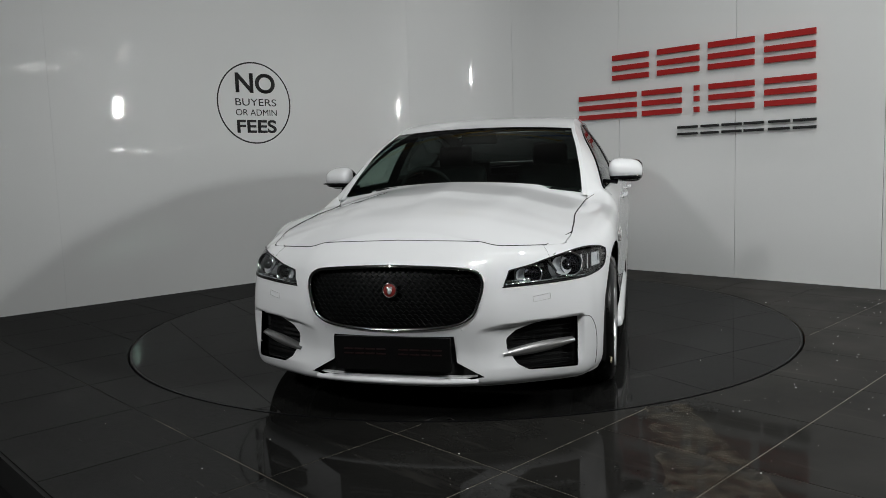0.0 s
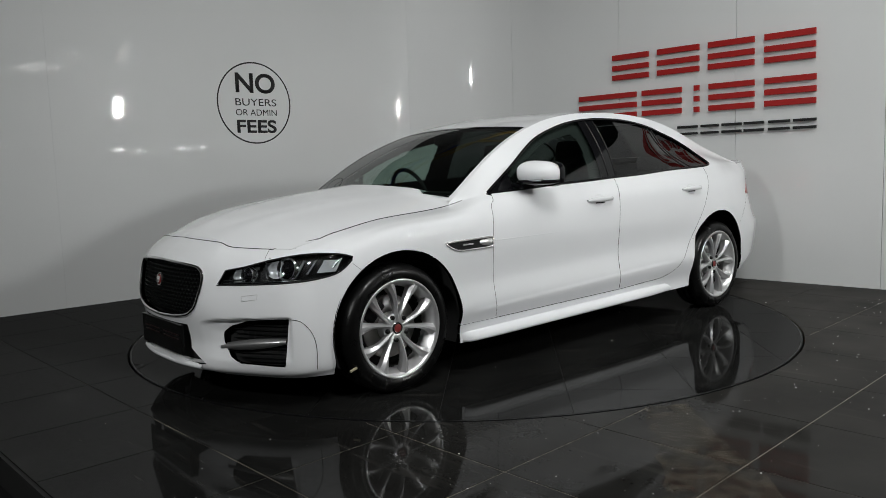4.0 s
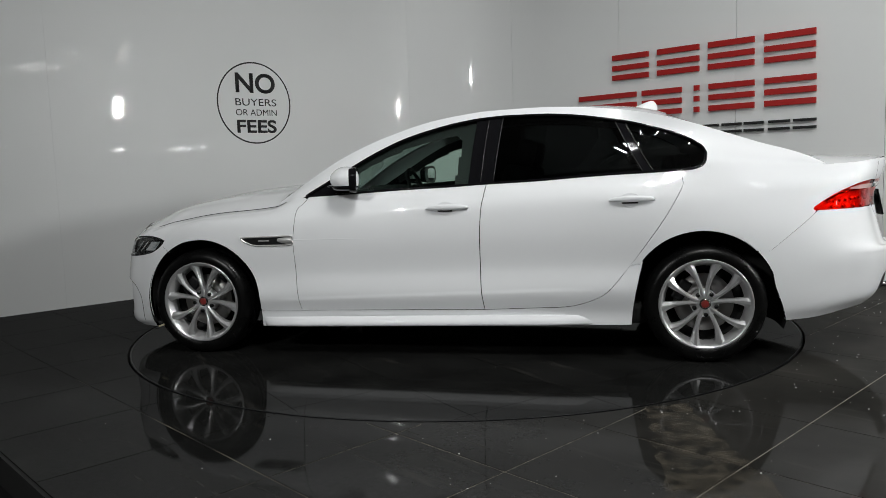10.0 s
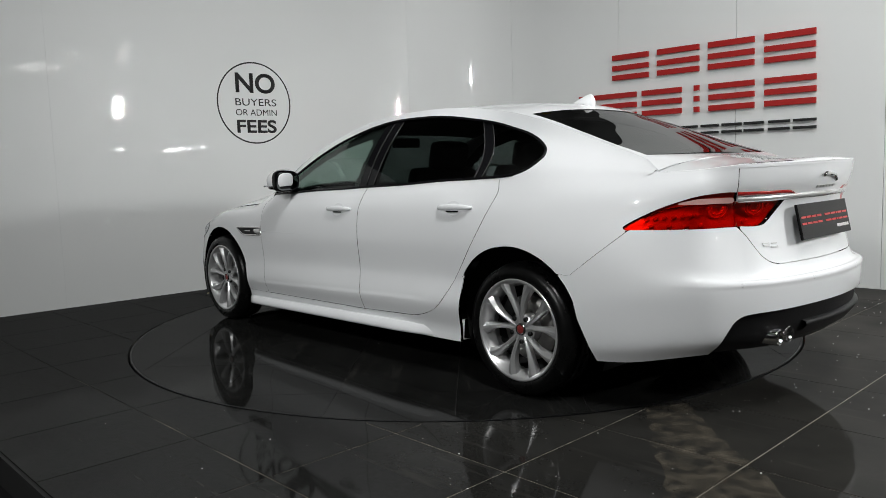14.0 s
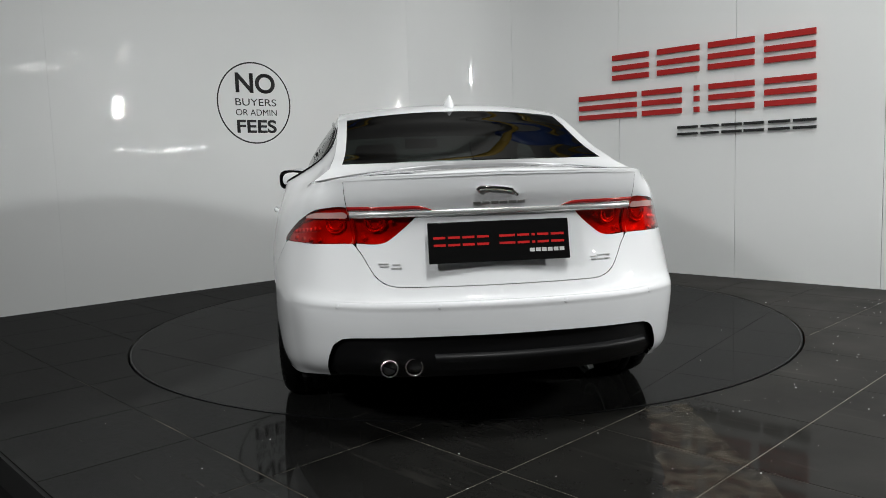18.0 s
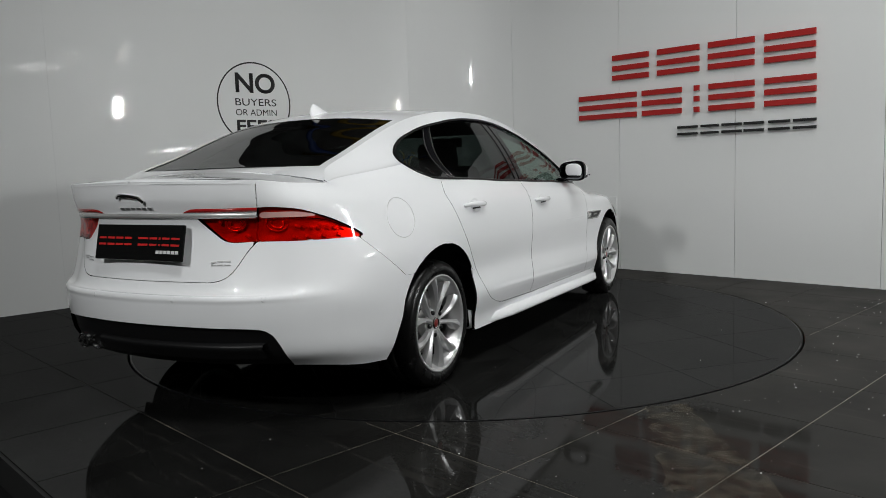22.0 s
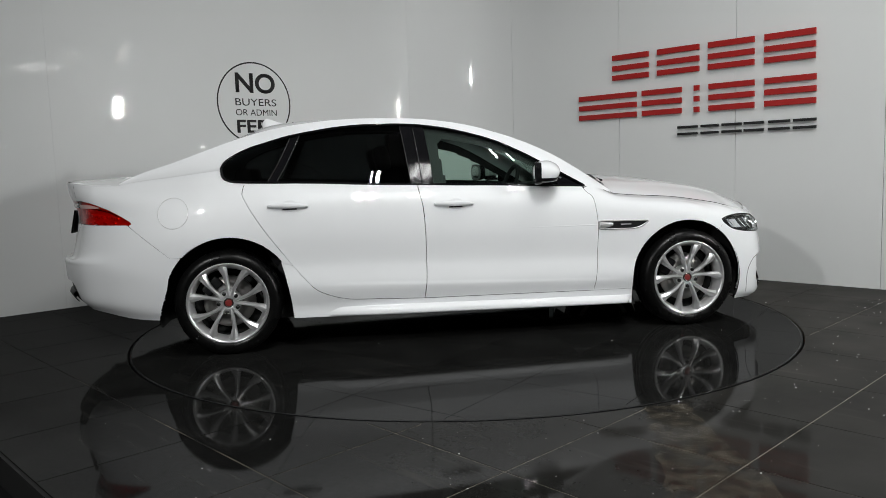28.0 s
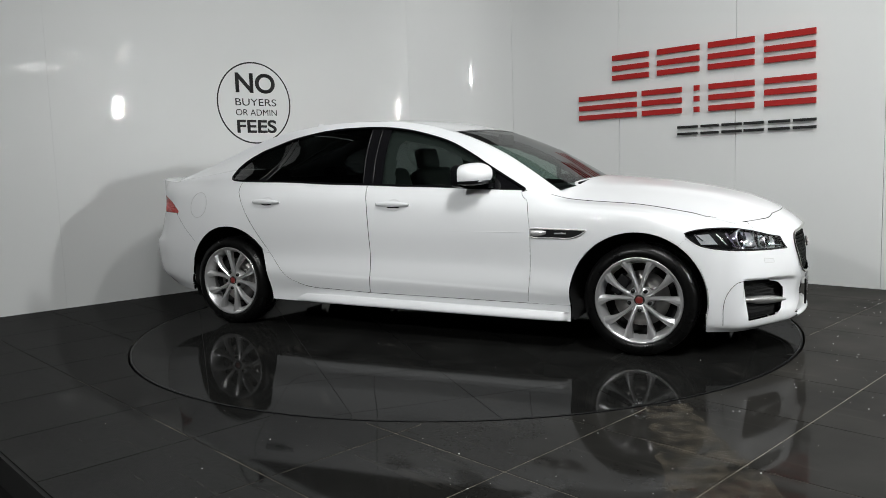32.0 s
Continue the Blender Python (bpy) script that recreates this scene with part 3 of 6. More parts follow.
def build_lamp_bodies():
    """Housings behind the lights, a stand for each flood lamp, and the low strip lamps far down the hall."""
    for eye, aim, watts, spread in FLOODS:
        m = look(eye, aim)
        lamp = thing("flood_lamp", Matrix.Translation((eye[0], eye[1], -0.4)), "black flood lamp on a tall stand in the hall", "lamp", "flood lamps")
        bm = bmesh.new()
        box(bm, (0, 0, 0), (0.2, 0.4, 0.08), 0.01)
        part("housing", bm, BLACK, lamp).matrix_basis = lamp.matrix_world.inverted() @ m @ Matrix.Translation((0, 0, 0.06))
        v, f = tube([(0, 0, 0.02), (0, 0, eye[2] + 0.2)], 0.02, 10)
        mesh_object("pole", v, f, BLACK, lamp).location = (0.12 if eye[0] > 0 else -0.12, 0, 0)
        v, f = lathe([(0.001, 0.03), (0.25, 0.02), (0.27, 0.0)], 24)
        mesh_object("base", v, f, BLACK, lamp).matrix_basis = Matrix.Translation((0.12 if eye[0] > 0 else -0.12, 0, 0)) @ Matrix.Rotation(radians(90), 4, "X")
    # the added upward fill gets the same housing as the battens
    for eye, aim, watts, spread in BATTENS:
        m = look(eye, aim)
        lamp = thing("ceiling_batten", m, "white twin-tube batten hung under the hall ceiling", "lamp", "ceiling battens")
        bm = bmesh.new()
        box(bm, (0, 0, 0.04), (0.32, 1.46, 0.05), 0.008)
        part("housing", bm, WALL, lamp)
        for y in (-0.55, 0.55):
            top = lamp.matrix_world @ Vector((0, y, 0.05))
            v, f = tube([(top.x, top.y, min(top.z, 6.49)), (top.x, top.y, 6.5)], 0.004, 6)
            mesh_object("hanger", v, f, BLACK, lamp).matrix_basis = lamp.matrix_world.inverted()
    for (x, y, z), length, tilt, bend, glow in STRIPS:
        m = look((x, y, z), (-3, 1, 1.4))
        strip = thing("strip_lamp", Matrix.Translation((x, y, -0.4)), "small white strip lamp on a thin pole down the hall", "lamp", "strip lamps")
        at = strip.matrix_world.inverted() @ m @ pose(0, 0, 0, 0, 0, tilt)
        line = [(length * (u - .5), bend * math.sin(math.pi * u) + .25 * bend * math.sin(5 * math.pi * u), 0) for u in np.linspace(0, 1, 13)]
        v, f = tube(line, .010 if glow is STRIP_GLOW else .006, 6)
        mesh_object("tube", v, f, glow, strip).matrix_basis = at
        bm = bmesh.new()
        box(bm, (0, 0, 0.03), (length + 0.04, 0.05, 0.02), 0.004)
        part("housing", bm, BLACK, strip).matrix_basis = at
        back = at @ Vector((0, 0, 0.045))
        v, f = tube([(back.x, back.y, 0.0), (back.x, back.y, back.z + 0.02)], 0.012, 8)
        mesh_object("pole", v, f, BLACK, strip)
        v, f = lathe([(0.001, 0.02), (0.14, 0.015), (0.15, 0.0)], 20)
        mesh_object("base", v, f, BLACK, strip).matrix_basis = Matrix.Translation((back.x, back.y, 0)) @ Matrix.Rotation(radians(90), 4, "X")


STRIP_GLOW = material("strip_glow", (0.9, 0.9, 0.9), 0.4, emit=(1, 0.98, 0.95), emit_strength=110)
FAINT_GLOW = material("faint_strip_glow", (0.9, 0.9, 0.9), 0.4, emit=(1, 0.98, 0.95), emit_strength=60)
# place, length, tilt, bend and glow of each strip; bends put the wall's wavy glints into the shape
STRIPS = [((4.51, -2.43, 1.58), .34, -6, -.015, STRIP_GLOW), ((5.05, -2.04, 1.60), .50, 5, .02, STRIP_GLOW), ((5.31, -1.67, 1.64), .09, 0, 0, STRIP_GLOW),
          ((4.43, -2.86, 1.61), .12, 6, 0, STRIP_GLOW), ((4.36, -2.95, 1.60), .15, -5, 0, FAINT_GLOW), ((4.05, -4.89, 1.72), .10, 8, 0, STRIP_GLOW),
          ((4.29, -3.04, 0.90), .17, 18, 0, FAINT_GLOW), ((3.92, -4.16, 3.17), .42, 18, .02, FAINT_GLOW), ((4.08, -3.98, 3.10), .60, 8, .05, FAINT_GLOW),
          ((4.35, -3.61, 3.41), .46, -22, .06, FAINT_GLOW), ((4.88, -2.94, 3.48), .40, 58, 0, FAINT_GLOW), ((4.96, -2.86, 3.46), .36, 58, 0, FAINT_GLOW),
          ((4.62, -3.33, 2.98), .30, 0, -.09, FAINT_GLOW)]
build_lamp_bodies()
build_debris()
build_stain()
build_hatch()
build_walls()
wall_backing()
build_floor()
TABLE = build_turntable()
build_hall()
build_notice()
build_name_sign()

# ---- the car: skin surface ----
# plan outline of one half, from the nose round the side to the tail
PLAN = [(2.335, 0.0), (2.325, 0.20), (2.285, 0.39), (2.225, 0.52), (2.06, 0.775), (1.92, 0.855), (1.76, 0.895),
        (1.48, 0.922), (1.05, 0.925), (0.85, 0.925), (0.0, 0.925), (-1.0, 0.932), (-1.48, 0.936), (-1.75, 0.914), (-2.0, 0.874),
        (-2.2, 0.818), (-2.36, 0.738), (-2.48, 0.58), (-2.545, 0.43), (-2.585, 0.22), (-2.60, 0.0)]
_p = spline([(2.325, -0.20)] + PLAN + [(-2.585, -0.22)], 40)[40:-40]
_s = np.concatenate([[0], np.cumsum(np.hypot(*np.diff(_p, axis=0).T))])
Q_END = _s[-1]


def plan(q):
    return np.stack([np.interp(q, _s, _p[:, 0]), np.interp(q, _s, _p[:, 1])], -1)


def plan_in(q):
    t = plan(np.minimum(q + 0.02, Q_END)) - plan(np.maximum(q - 0.02, 0))
    t /= np.linalg.norm(t, axis=-1, keepdims=True)
    n = np.stack([-t[..., 1], t[..., 0]], -1)
    end = np.minimum(np.minimum(q, Q_END - q) / 0.05, 1.0)[..., None]
    n = n * end + np.stack([np.where(q < 1, -1.0, 1.0), 0 * q], -1) * (1 - end)
    return n / np.linalg.norm(n, axis=-1, keepdims=True)


_half = int(np.argmax(_p[:, 1]))


def qx(x):
    """Way along the outline at a place on the side."""
    return np.interp(-np.asarray(x, float), -_p[:, 0], _s)


def qn(y):
    """Way along the outline at a half-width on the nose."""
    return np.interp(y, _p[:_half, 1], _s[:_half])


def qt(y):
    """The same on the tail."""
    return np.interp(y, _p[_half:, 1][::-1], _s[_half:][::-1])


ST = np.array([_s[40 * i] for i in (0, 2, 3, 4, 6, 7, 8, 9, 10, 11, 12, 14, 16, 17, 20)])
# stations: nose, grille edge, lamp, corner, fender, wheel, cowl, pillar, door, rear door, wheel, quarter, tail corner, boot edge, tail
SEC_Z = [
    [.15, .15, .15, .15, .155, .165, .175, .18, .19, .205, .215, .235, .29, .30, .30],
    [.19, .19, .19, .19, .22, .24, .25, .255, .265, .275, .285, .315, .35, .36, .36],
    [.31, .31, .31, .31, .34, .35, .355, .36, .375, .40, .41, .45, .46, .46, .46],
    [.45, .45, .45, .45, .46, .48, .49, .50, .52, .54, .54, .56, .585, .59, .595],
    [.56, .56, .57, .60, .62, .65, .67, .68, .70, .72, .72, .70, .655, .63, .628],
    [.675, .665, .66, .665, .715, .79, .81, .82, .85, .87, .87, .86, .86, .86, .86],
    [.735, .728, .716, .712, .775, .830, .866, .902, .93, .96, .965, .965, .985, .995, 1.01],
    [.785, .774, .752, .744, .806, .850, .888, .945, .99, 1.03, 1.055, 1.05, 1.058, 1.075, 1.085]]
SEC_D = [
    [.07, .07, .06, .05, .03, .03, .03, .03, .03, .03, .03, .055, .08, .08, .08],
    [.01, .01, .01, .01, .01, .018, .028, .030, .030, .028, .018, .02, .03, .03, .03],
    [.02, .02, .01, .0, .0, .0, .0, .0, .0, .0, .0, .005, .01, .01, .01],
    [.0, .0, .0, .0, .0, .003, .01, .012, .016, .014, .0, .0, .0, .0, .0],
    [.005, .01, .015, .02, .005, .0, .0, .0, .002, .0, .0, .012, .035, .05, .055],
    [.03, .035, .04, .04, .03, .02, .012, .010, .008, .005, .022, .045, .08, .10, .10],
    [.08, .08, .075, .07, .09, .085, .07, .05, .035, .032, .052, .075, .085, .065, .055],
    [.15, .14, .12, .115, .165, .20, .19, .10, .075, .08, .085, .14, .115, .055, .04]]
NC = len(SEC_Z)


Q_SIDE = (float(qx(1.0)), float(qx(-.75)))   # where the lower door crease runs


def ramp(x, a, b):
    u = np.clip((x - a) / (b - a), 0, 1)
    return u * u * (3 - 2 * u)


def relief(q, z):
    """Scoops and ledges pressed into the skin: the intake scoops of the nose, the ledge round the tail."""
    top = np.interp(q, [.33, .375, .465, .63, .87], [.385, .403, .419, .430, .438])
    scoop = .030 * ramp(q, .36, .52) * ramp(-q, -.885, -.86) * np.clip((z - .235) / (top - .235), 0, 1)**.8 * ramp(-z, -top - .002, -top + .008)
    ledge = .004 * ramp(q, Q_END - 1.05, Q_END - .55) * ramp(-z, -.588, -.574) * ramp(z, .46, .56)
    crease = np.interp(q, [Q_SIDE[0], Q_SIDE[1]], [.342, .405])
    hollow = .003 * ramp(q, Q_SIDE[0] - .05, Q_SIDE[0] + .15) * ramp(-q, -Q_SIDE[1] - .25, -Q_SIDE[1] + .1) * ramp(z, crease - .006, crease + .006) * ramp(-z, -crease - .11, -crease - .008)
    return scoop + ledge + hollow


def section(q, v):
    """Inset and height on the skin at outline way q and height parameter v (0 to 1)."""
    q, v = np.broadcast_arrays(np.asarray(q, float), np.asarray(v, float))
    zs = np.stack([curve(ST, row, q) for row in SEC_Z])
    ds = np.stack([curve(ST, row, q) for row in SEC_D])
    u = np.clip(v, 0, 1) * (NC - 1)
    i = np.clip(u.astype(int), 0, NC - 2)
    f = u - i

    def pick(a, k):
        k = np.clip(k, 0, NC - 1)
        return np.take_along_axis(a, k[None], 0)[0]

    def cr(a):
        p1, p2 = pick(a, i), pick(a, i + 1)
        p0 = np.where(i > 0, pick(a, i - 1), 2 * p1 - p2)
        p3 = np.where(i < NC - 2, pick(a, i + 2), 2 * p2 - p1)
        return 0.5 * (2 * p1 + (p2 - p0) * f + (2 * p0 - 5 * p1 + 4 * p2 - p3) * f**2 + (3 * p1 - p0 - 3 * p2 + p3) * f**3)
    d, z = cr(ds), cr(zs)
    return d + relief(q, z), z


def skin(q, v, off=0.0):
    d, z = section(q, v)
    p = plan(q) + plan_in(q) * (d - off)[..., None]
    p[..., 1] = np.maximum(p[..., 1], 0.0)
    return np.concatenate([p, z[..., None]], -1)


def skin_normal(q, v):
    e = 0.004
    a = skin(np.minimum(q + e, Q_END), v) - skin(np.maximum(q - e, 0), v)
    b = skin(q, np.minimum(v + 0.01, 1)) - skin(q, np.maximum(v - 0.01, 0))
    n = np.cross(a, b)
    n /= np.maximum(np.linalg.norm(n, axis=-1, keepdims=True), 1e-9)
    out = np.concatenate([-plan_in(q), 0 * q[..., None] + 0.2], -1)
    n = n * np.sign((n * out).sum(-1, keepdims=True) + 1e-9)
    centre = (q < 1e-6) | (q > Q_END - 1e-6)
    n[..., 1] = np.where(centre, 0, n[..., 1])
    return n / np.linalg.norm(n, axis=-1, keepdims=True)


_V = np.linspace(0, 1, 240)


def v_at(q, z):
    """Height parameter for a height z."""
    q, z = np.atleast_1d(q).astype(float), np.atleast_1d(z).astype(float)
    out = np.empty(len(q))
    zz = section(q[:, None], _V[None])[1]
    for i in range(len(q)):
        out[i] = np.interp(z[i], np.maximum.accumulate(zz[i]), _V)
    return out


NQ, NV = 560, 122
GQ = np.linspace(0, Q_END, NQ)[:, None] + np.zeros((1, NV))
GV = np.zeros((NQ, 1)) + np.linspace(0, 1, NV)[None]
GP, GN = skin(GQ, GV), skin_normal(GQ, GV)
GZ = GP[..., 2]
FQ = 0.25 * (GQ[1:, 1:] + GQ[1:, :-1] + GQ[:-1, 1:] + GQ[:-1, :-1])
FZ = 0.25 * (GZ[1:, 1:] + GZ[1:, :-1] + GZ[:-1, 1:] + GZ[:-1, :-1])


def within(poly, x, y):
    inside = np.zeros(np.shape(x), bool)
    a = poly
    b = np.roll(poly, -1, axis=0)
    for (x0, y0), (x1, y1) in zip(a, b):
        if y0 == y1:
            continue
        hit = ((y0 > y) != (y1 > y)) & (x < (x1 - x0) * (y - y0) / (y1 - y0) + x0)
        inside ^= hit
    return inside


def shrink(poly, g):
    """Draws a closed outline in by g."""
    area = 0.5 * np.sum(poly[:, 0] * np.roll(poly[:, 1], -1) - poly[:, 1] * np.roll(poly[:, 0], -1))
    t = np.roll(poly, -1, axis=0) - np.roll(poly, 1, axis=0)
    n = np.stack([-t[:, 1], t[:, 0]], -1) / np.maximum(np.linalg.norm(t, axis=1, keepdims=True), 1e-9)
    return poly + n * g * np.sign(area)


def dense(poly, step=0.006):
    out = []
    for a, b in zip(poly, np.roll(poly, -1, axis=0)):
        k = max(1, int(np.ceil(np.linalg.norm(b - a) / step)))
        out.append(a + (b - a) * (np.arange(k) / k)[:, None])
    return np.concatenate(out)


def panel(name, poly, mat, parent, label="", holes=(), gap=0.0022, lip=0.016, off=0.0, both=True):
    """A piece of the skin inside an outline (way, height), its edge rolled in; on both sides of the car."""
    poly = shrink(dense(np.asarray(poly, float)), gap)
    cuts = [dense(np.asarray(h, float)) for h in holes]
    keep = within(poly, FQ, FZ)
    for h in cuts:
        keep &= ~within(h, FQ, FZ)
    used = np.zeros((NQ, NV), int)
    for a in (0, 1):
        for b in (0, 1):
            used[a:NQ - 1 + a, b:NV - 1 + b] += keep
    index = -np.ones((NQ, NV), int)
    sel = used > 0
    index[sel] = np.arange(sel.sum())
    q, v, z = GQ[sel].copy(), GV[sel].copy(), GZ[sel]
    rim = (used[sel] < 4)
    lines = np.concatenate([poly] + cuts) if cuts else poly
    ids = np.nonzero(rim)[0]
    if len(ids):
        d2 = (q[ids][:, None] - lines[None, :, 0])**2 + (z[ids][:, None] - lines[None, :, 1])**2
        j = d2.argmin(1)
        ok = d2[np.arange(len(ids)), j] < 0.030**2
        move = ids[ok]
        tq, tz = np.clip(lines[j[ok], 0], 0, Q_END), lines[j[ok], 1]
        at_end = (q[move] < 1e-6) | (q[move] > Q_END - 1e-6)
        tq = np.where(at_end, q[move], tq)
        q[move] = tq
        v[move] = v_at(tq, tz)
    P, N = skin(q, v, off * np.ones_like(q)), skin_normal(q, v)
    ij = np.argwhere(keep)
    faces = [(index[i, j], index[i, j + 1], index[i + 1, j + 1], index[i + 1, j]) for i, j in ij]
    count = {}
    for f in faces:
        for k in range(4):
            e = (f[k], f[(k + 1) % 4])
            if (e[1], e[0]) in count:
                del count[(e[1], e[0])]
            else:
                count[e] = 1
    edge = [e for e in count if not ((q[e[0]] < 1e-6 and q[e[1]] < 1e-6) or (q[e[0]] > Q_END - 1e-6 and q[e[1]] > Q_END - 1e-6))]
    verts, normals = [tuple(p) for p in P], [tuple(n) for n in N]
    if lip:
        rimv = sorted({a for e in edge for a in e})
        top = {a: len(verts) + k for k, a in enumerate(rimv)}
        low = {a: len(verts) + len(rimv) + k for k, a in enumerate(rimv)}
        side = {}
        for a, b in edge:
            t = P[b] - P[a]
            nn = np.cross(t, N[a])
            nn /= max(np.linalg.norm(nn), 1e-9)
            side[a] = side.get(a, 0) + nn
            side[b] = side.get(b, 0) + nn
        sn = {a: side[a] / max(np.linalg.norm(side[a]), 1e-9) for a in rimv}
        verts += [tuple(P[a]) for a in rimv] + [tuple(P[a] - N[a] * lip - sn[a] * 0.002) for a in rimv]
        normals += [tuple(sn[a]) for a in rimv] * 2
        faces += [(top[b], top[a], low[a], low[b]) for a, b in edge]
    out = [mesh_object(name, verts, [f[::-1] for f in faces], mat, parent, label, normals)]
    if both:
        mv, mf = mirrored(verts, [f[::-1] for f in faces])
        out.append(mesh_object(name, mv, mf, mat, parent, label, [(n[0], -n[1], n[2]) for n in normals]))
    return out


def joined_panel(name, *args, **kw):
    """The same, with both halves as one part across the middle."""
    a, b = panel(name, *args, **kw)
    va, vb = [v.co[:] for v in a.data.vertices], [v.co[:] for v in b.data.vertices]
    fa, fb = [tuple(p.vertices) for p in a.data.polygons], [tuple(i + len(va) for i in p.vertices) for p in b.data.polygons]
    na = [None] * len(va)
    for l, c in zip(a.data.loops, a.data.corner_normals):
        na[l.vertex_index] = tuple(c.vector)
    na = [n or (0, 0, 1) for n in na]
    nb = [(n[0], -n[1], n[2]) for n in na]
    mat, parent, label = a.data.materials[0], a.parent, a.get("label", "")
    for o in (a, b):
        me = o.data
        bpy.data.objects.remove(o)
        bpy.data.meshes.remove(me)
    return mesh_object(name, va + vb, fa + fb, mat, parent, label, na + nb)


def arc(cx, cz, r, a0, a1, n=40):
    return [(float(qx(cx + r * math.cos(a))), cz + r * math.sin(a)) for a in np.linspace(a0, a1, n)]


def xz(points):
    return [(float(qx(x)), z) for x, z in points]


F_ARCH, R_ARCH = (1.475, 0.325, 0.382), (-1.462, 0.335, 0.388)
DOOR_FRONT = spline([(0.775, 0.96), (0.80, 0.915), (0.835, 0.88), (0.85, 0.79), (0.86, 0.69), (0.857, 0.56), (0.85, 0.40), (0.832, 0.272)], 8)
DOOR_MID = spline([(-0.30, 1.02), (-0.285, 0.93), (-0.272, 0.86), (-0.262, 0.70), (-0.262, 0.44), (-0.278, 0.285)], 8)
DOOR_REAR = spline([(-1.332, 1.08), (-1.362, 0.995), (-1.353, 0.945), (-1.274, 0.805), (-1.185, 0.674), (-1.085, 0.537), (-0.97, 0.398), (-0.88, 0.343), (-0.75, 0.307), (-0.56, 0.297), (-0.278, 0.285)], 8)
FENDER_SEAM = [(1.76, 0.682), (1.70, 0.632)]
TAIL_SEAM = [(-2.06, 0.815), (-1.90, 0.69), (-1.80, 0.61)]
HEADLAMP = np.concatenate([[(qn(.483), .587)], spline([(qn(.518), .654), (qn(.60), .670), (qn(.658), .686), (qn(.724), .703), (qn(.80), .717), (qx(1.907), .723), (qx(1.80), .716), (qx(1.738), .700)], 4),
                           spline([(qx(1.745), .684), (qx(1.785), .652), (qx(1.84), .626), (qn(.84), .606), (qn(.70), .595), (qn(.60), .590)], 4)])
GRILLE = spline([(-.30, .682), (0, .684), (qn(.28), .672), (qn(.375), .655), (qn(.40), .61), (qn(.38), .53), (qn(.345), .468), (qn(.25), .430), (0, .413), (-.30, .418)], 6, True)
INTAKE = np.array([(-.2, .385), (qn(.275), .385), (qn(.285), .27), (qn(.40), .205), (qn(.33), .195), (-.2, .192)])
FOG = np.array([(qn(.79), .435), (qn(.70), .43), (qn(.608), .42), (qn(.535), .396), (qn(.495), .362), (qn(.498), .317), (qn(.535), .25), (qn(.578), .222), (qn(.775), .213), (qn(.783), .33)])
FIN_LINE = spline([(qn(.797), .436), (qn(.825), .422), (qn(.842), .37), (qn(.849), .30), (qn(.849), .192)], 6)
TAILLAMP = spline([(qx(-2.03), .822), (qx(-2.15), .89), (qx(-2.30), .943), (qt(.68), .961), (qt(.616), .962), (qt(.610), .94), (qt(.606), .90), (qt(.602), .825),
                   (qt(.66), .82), (qx(-2.30), .82), (qx(-2.12), .815)], 6, True)
BOOT_LAMP = spline([(qt(.602), .922), (qt(.48), .924), (qt(.345), .922), (qt(.330), .915), (qt(.40), .858), (qt(.47), .820), (qt(.58), .820), (qt(.596), .828)], 5, True)
DIFFUSER = spline([(qt(.745), .20), (qt(.715), .29), (qt(.69), .34), (qt(.665), .40), (qt(.636), .446), (qt(.57), .468), (qt(.30), .476), (qt(0), .478), (Q_END + .2, .478), (Q_END + .2, .2)], 6, True)


BOOT_EDGE = [(float(qt(y)), z) for y, z in spline([(.33, .655), (.40, .656), (.452, .668), (.494, .695), (.528, .735), (.562, .78), (.598, .82)], 5)]


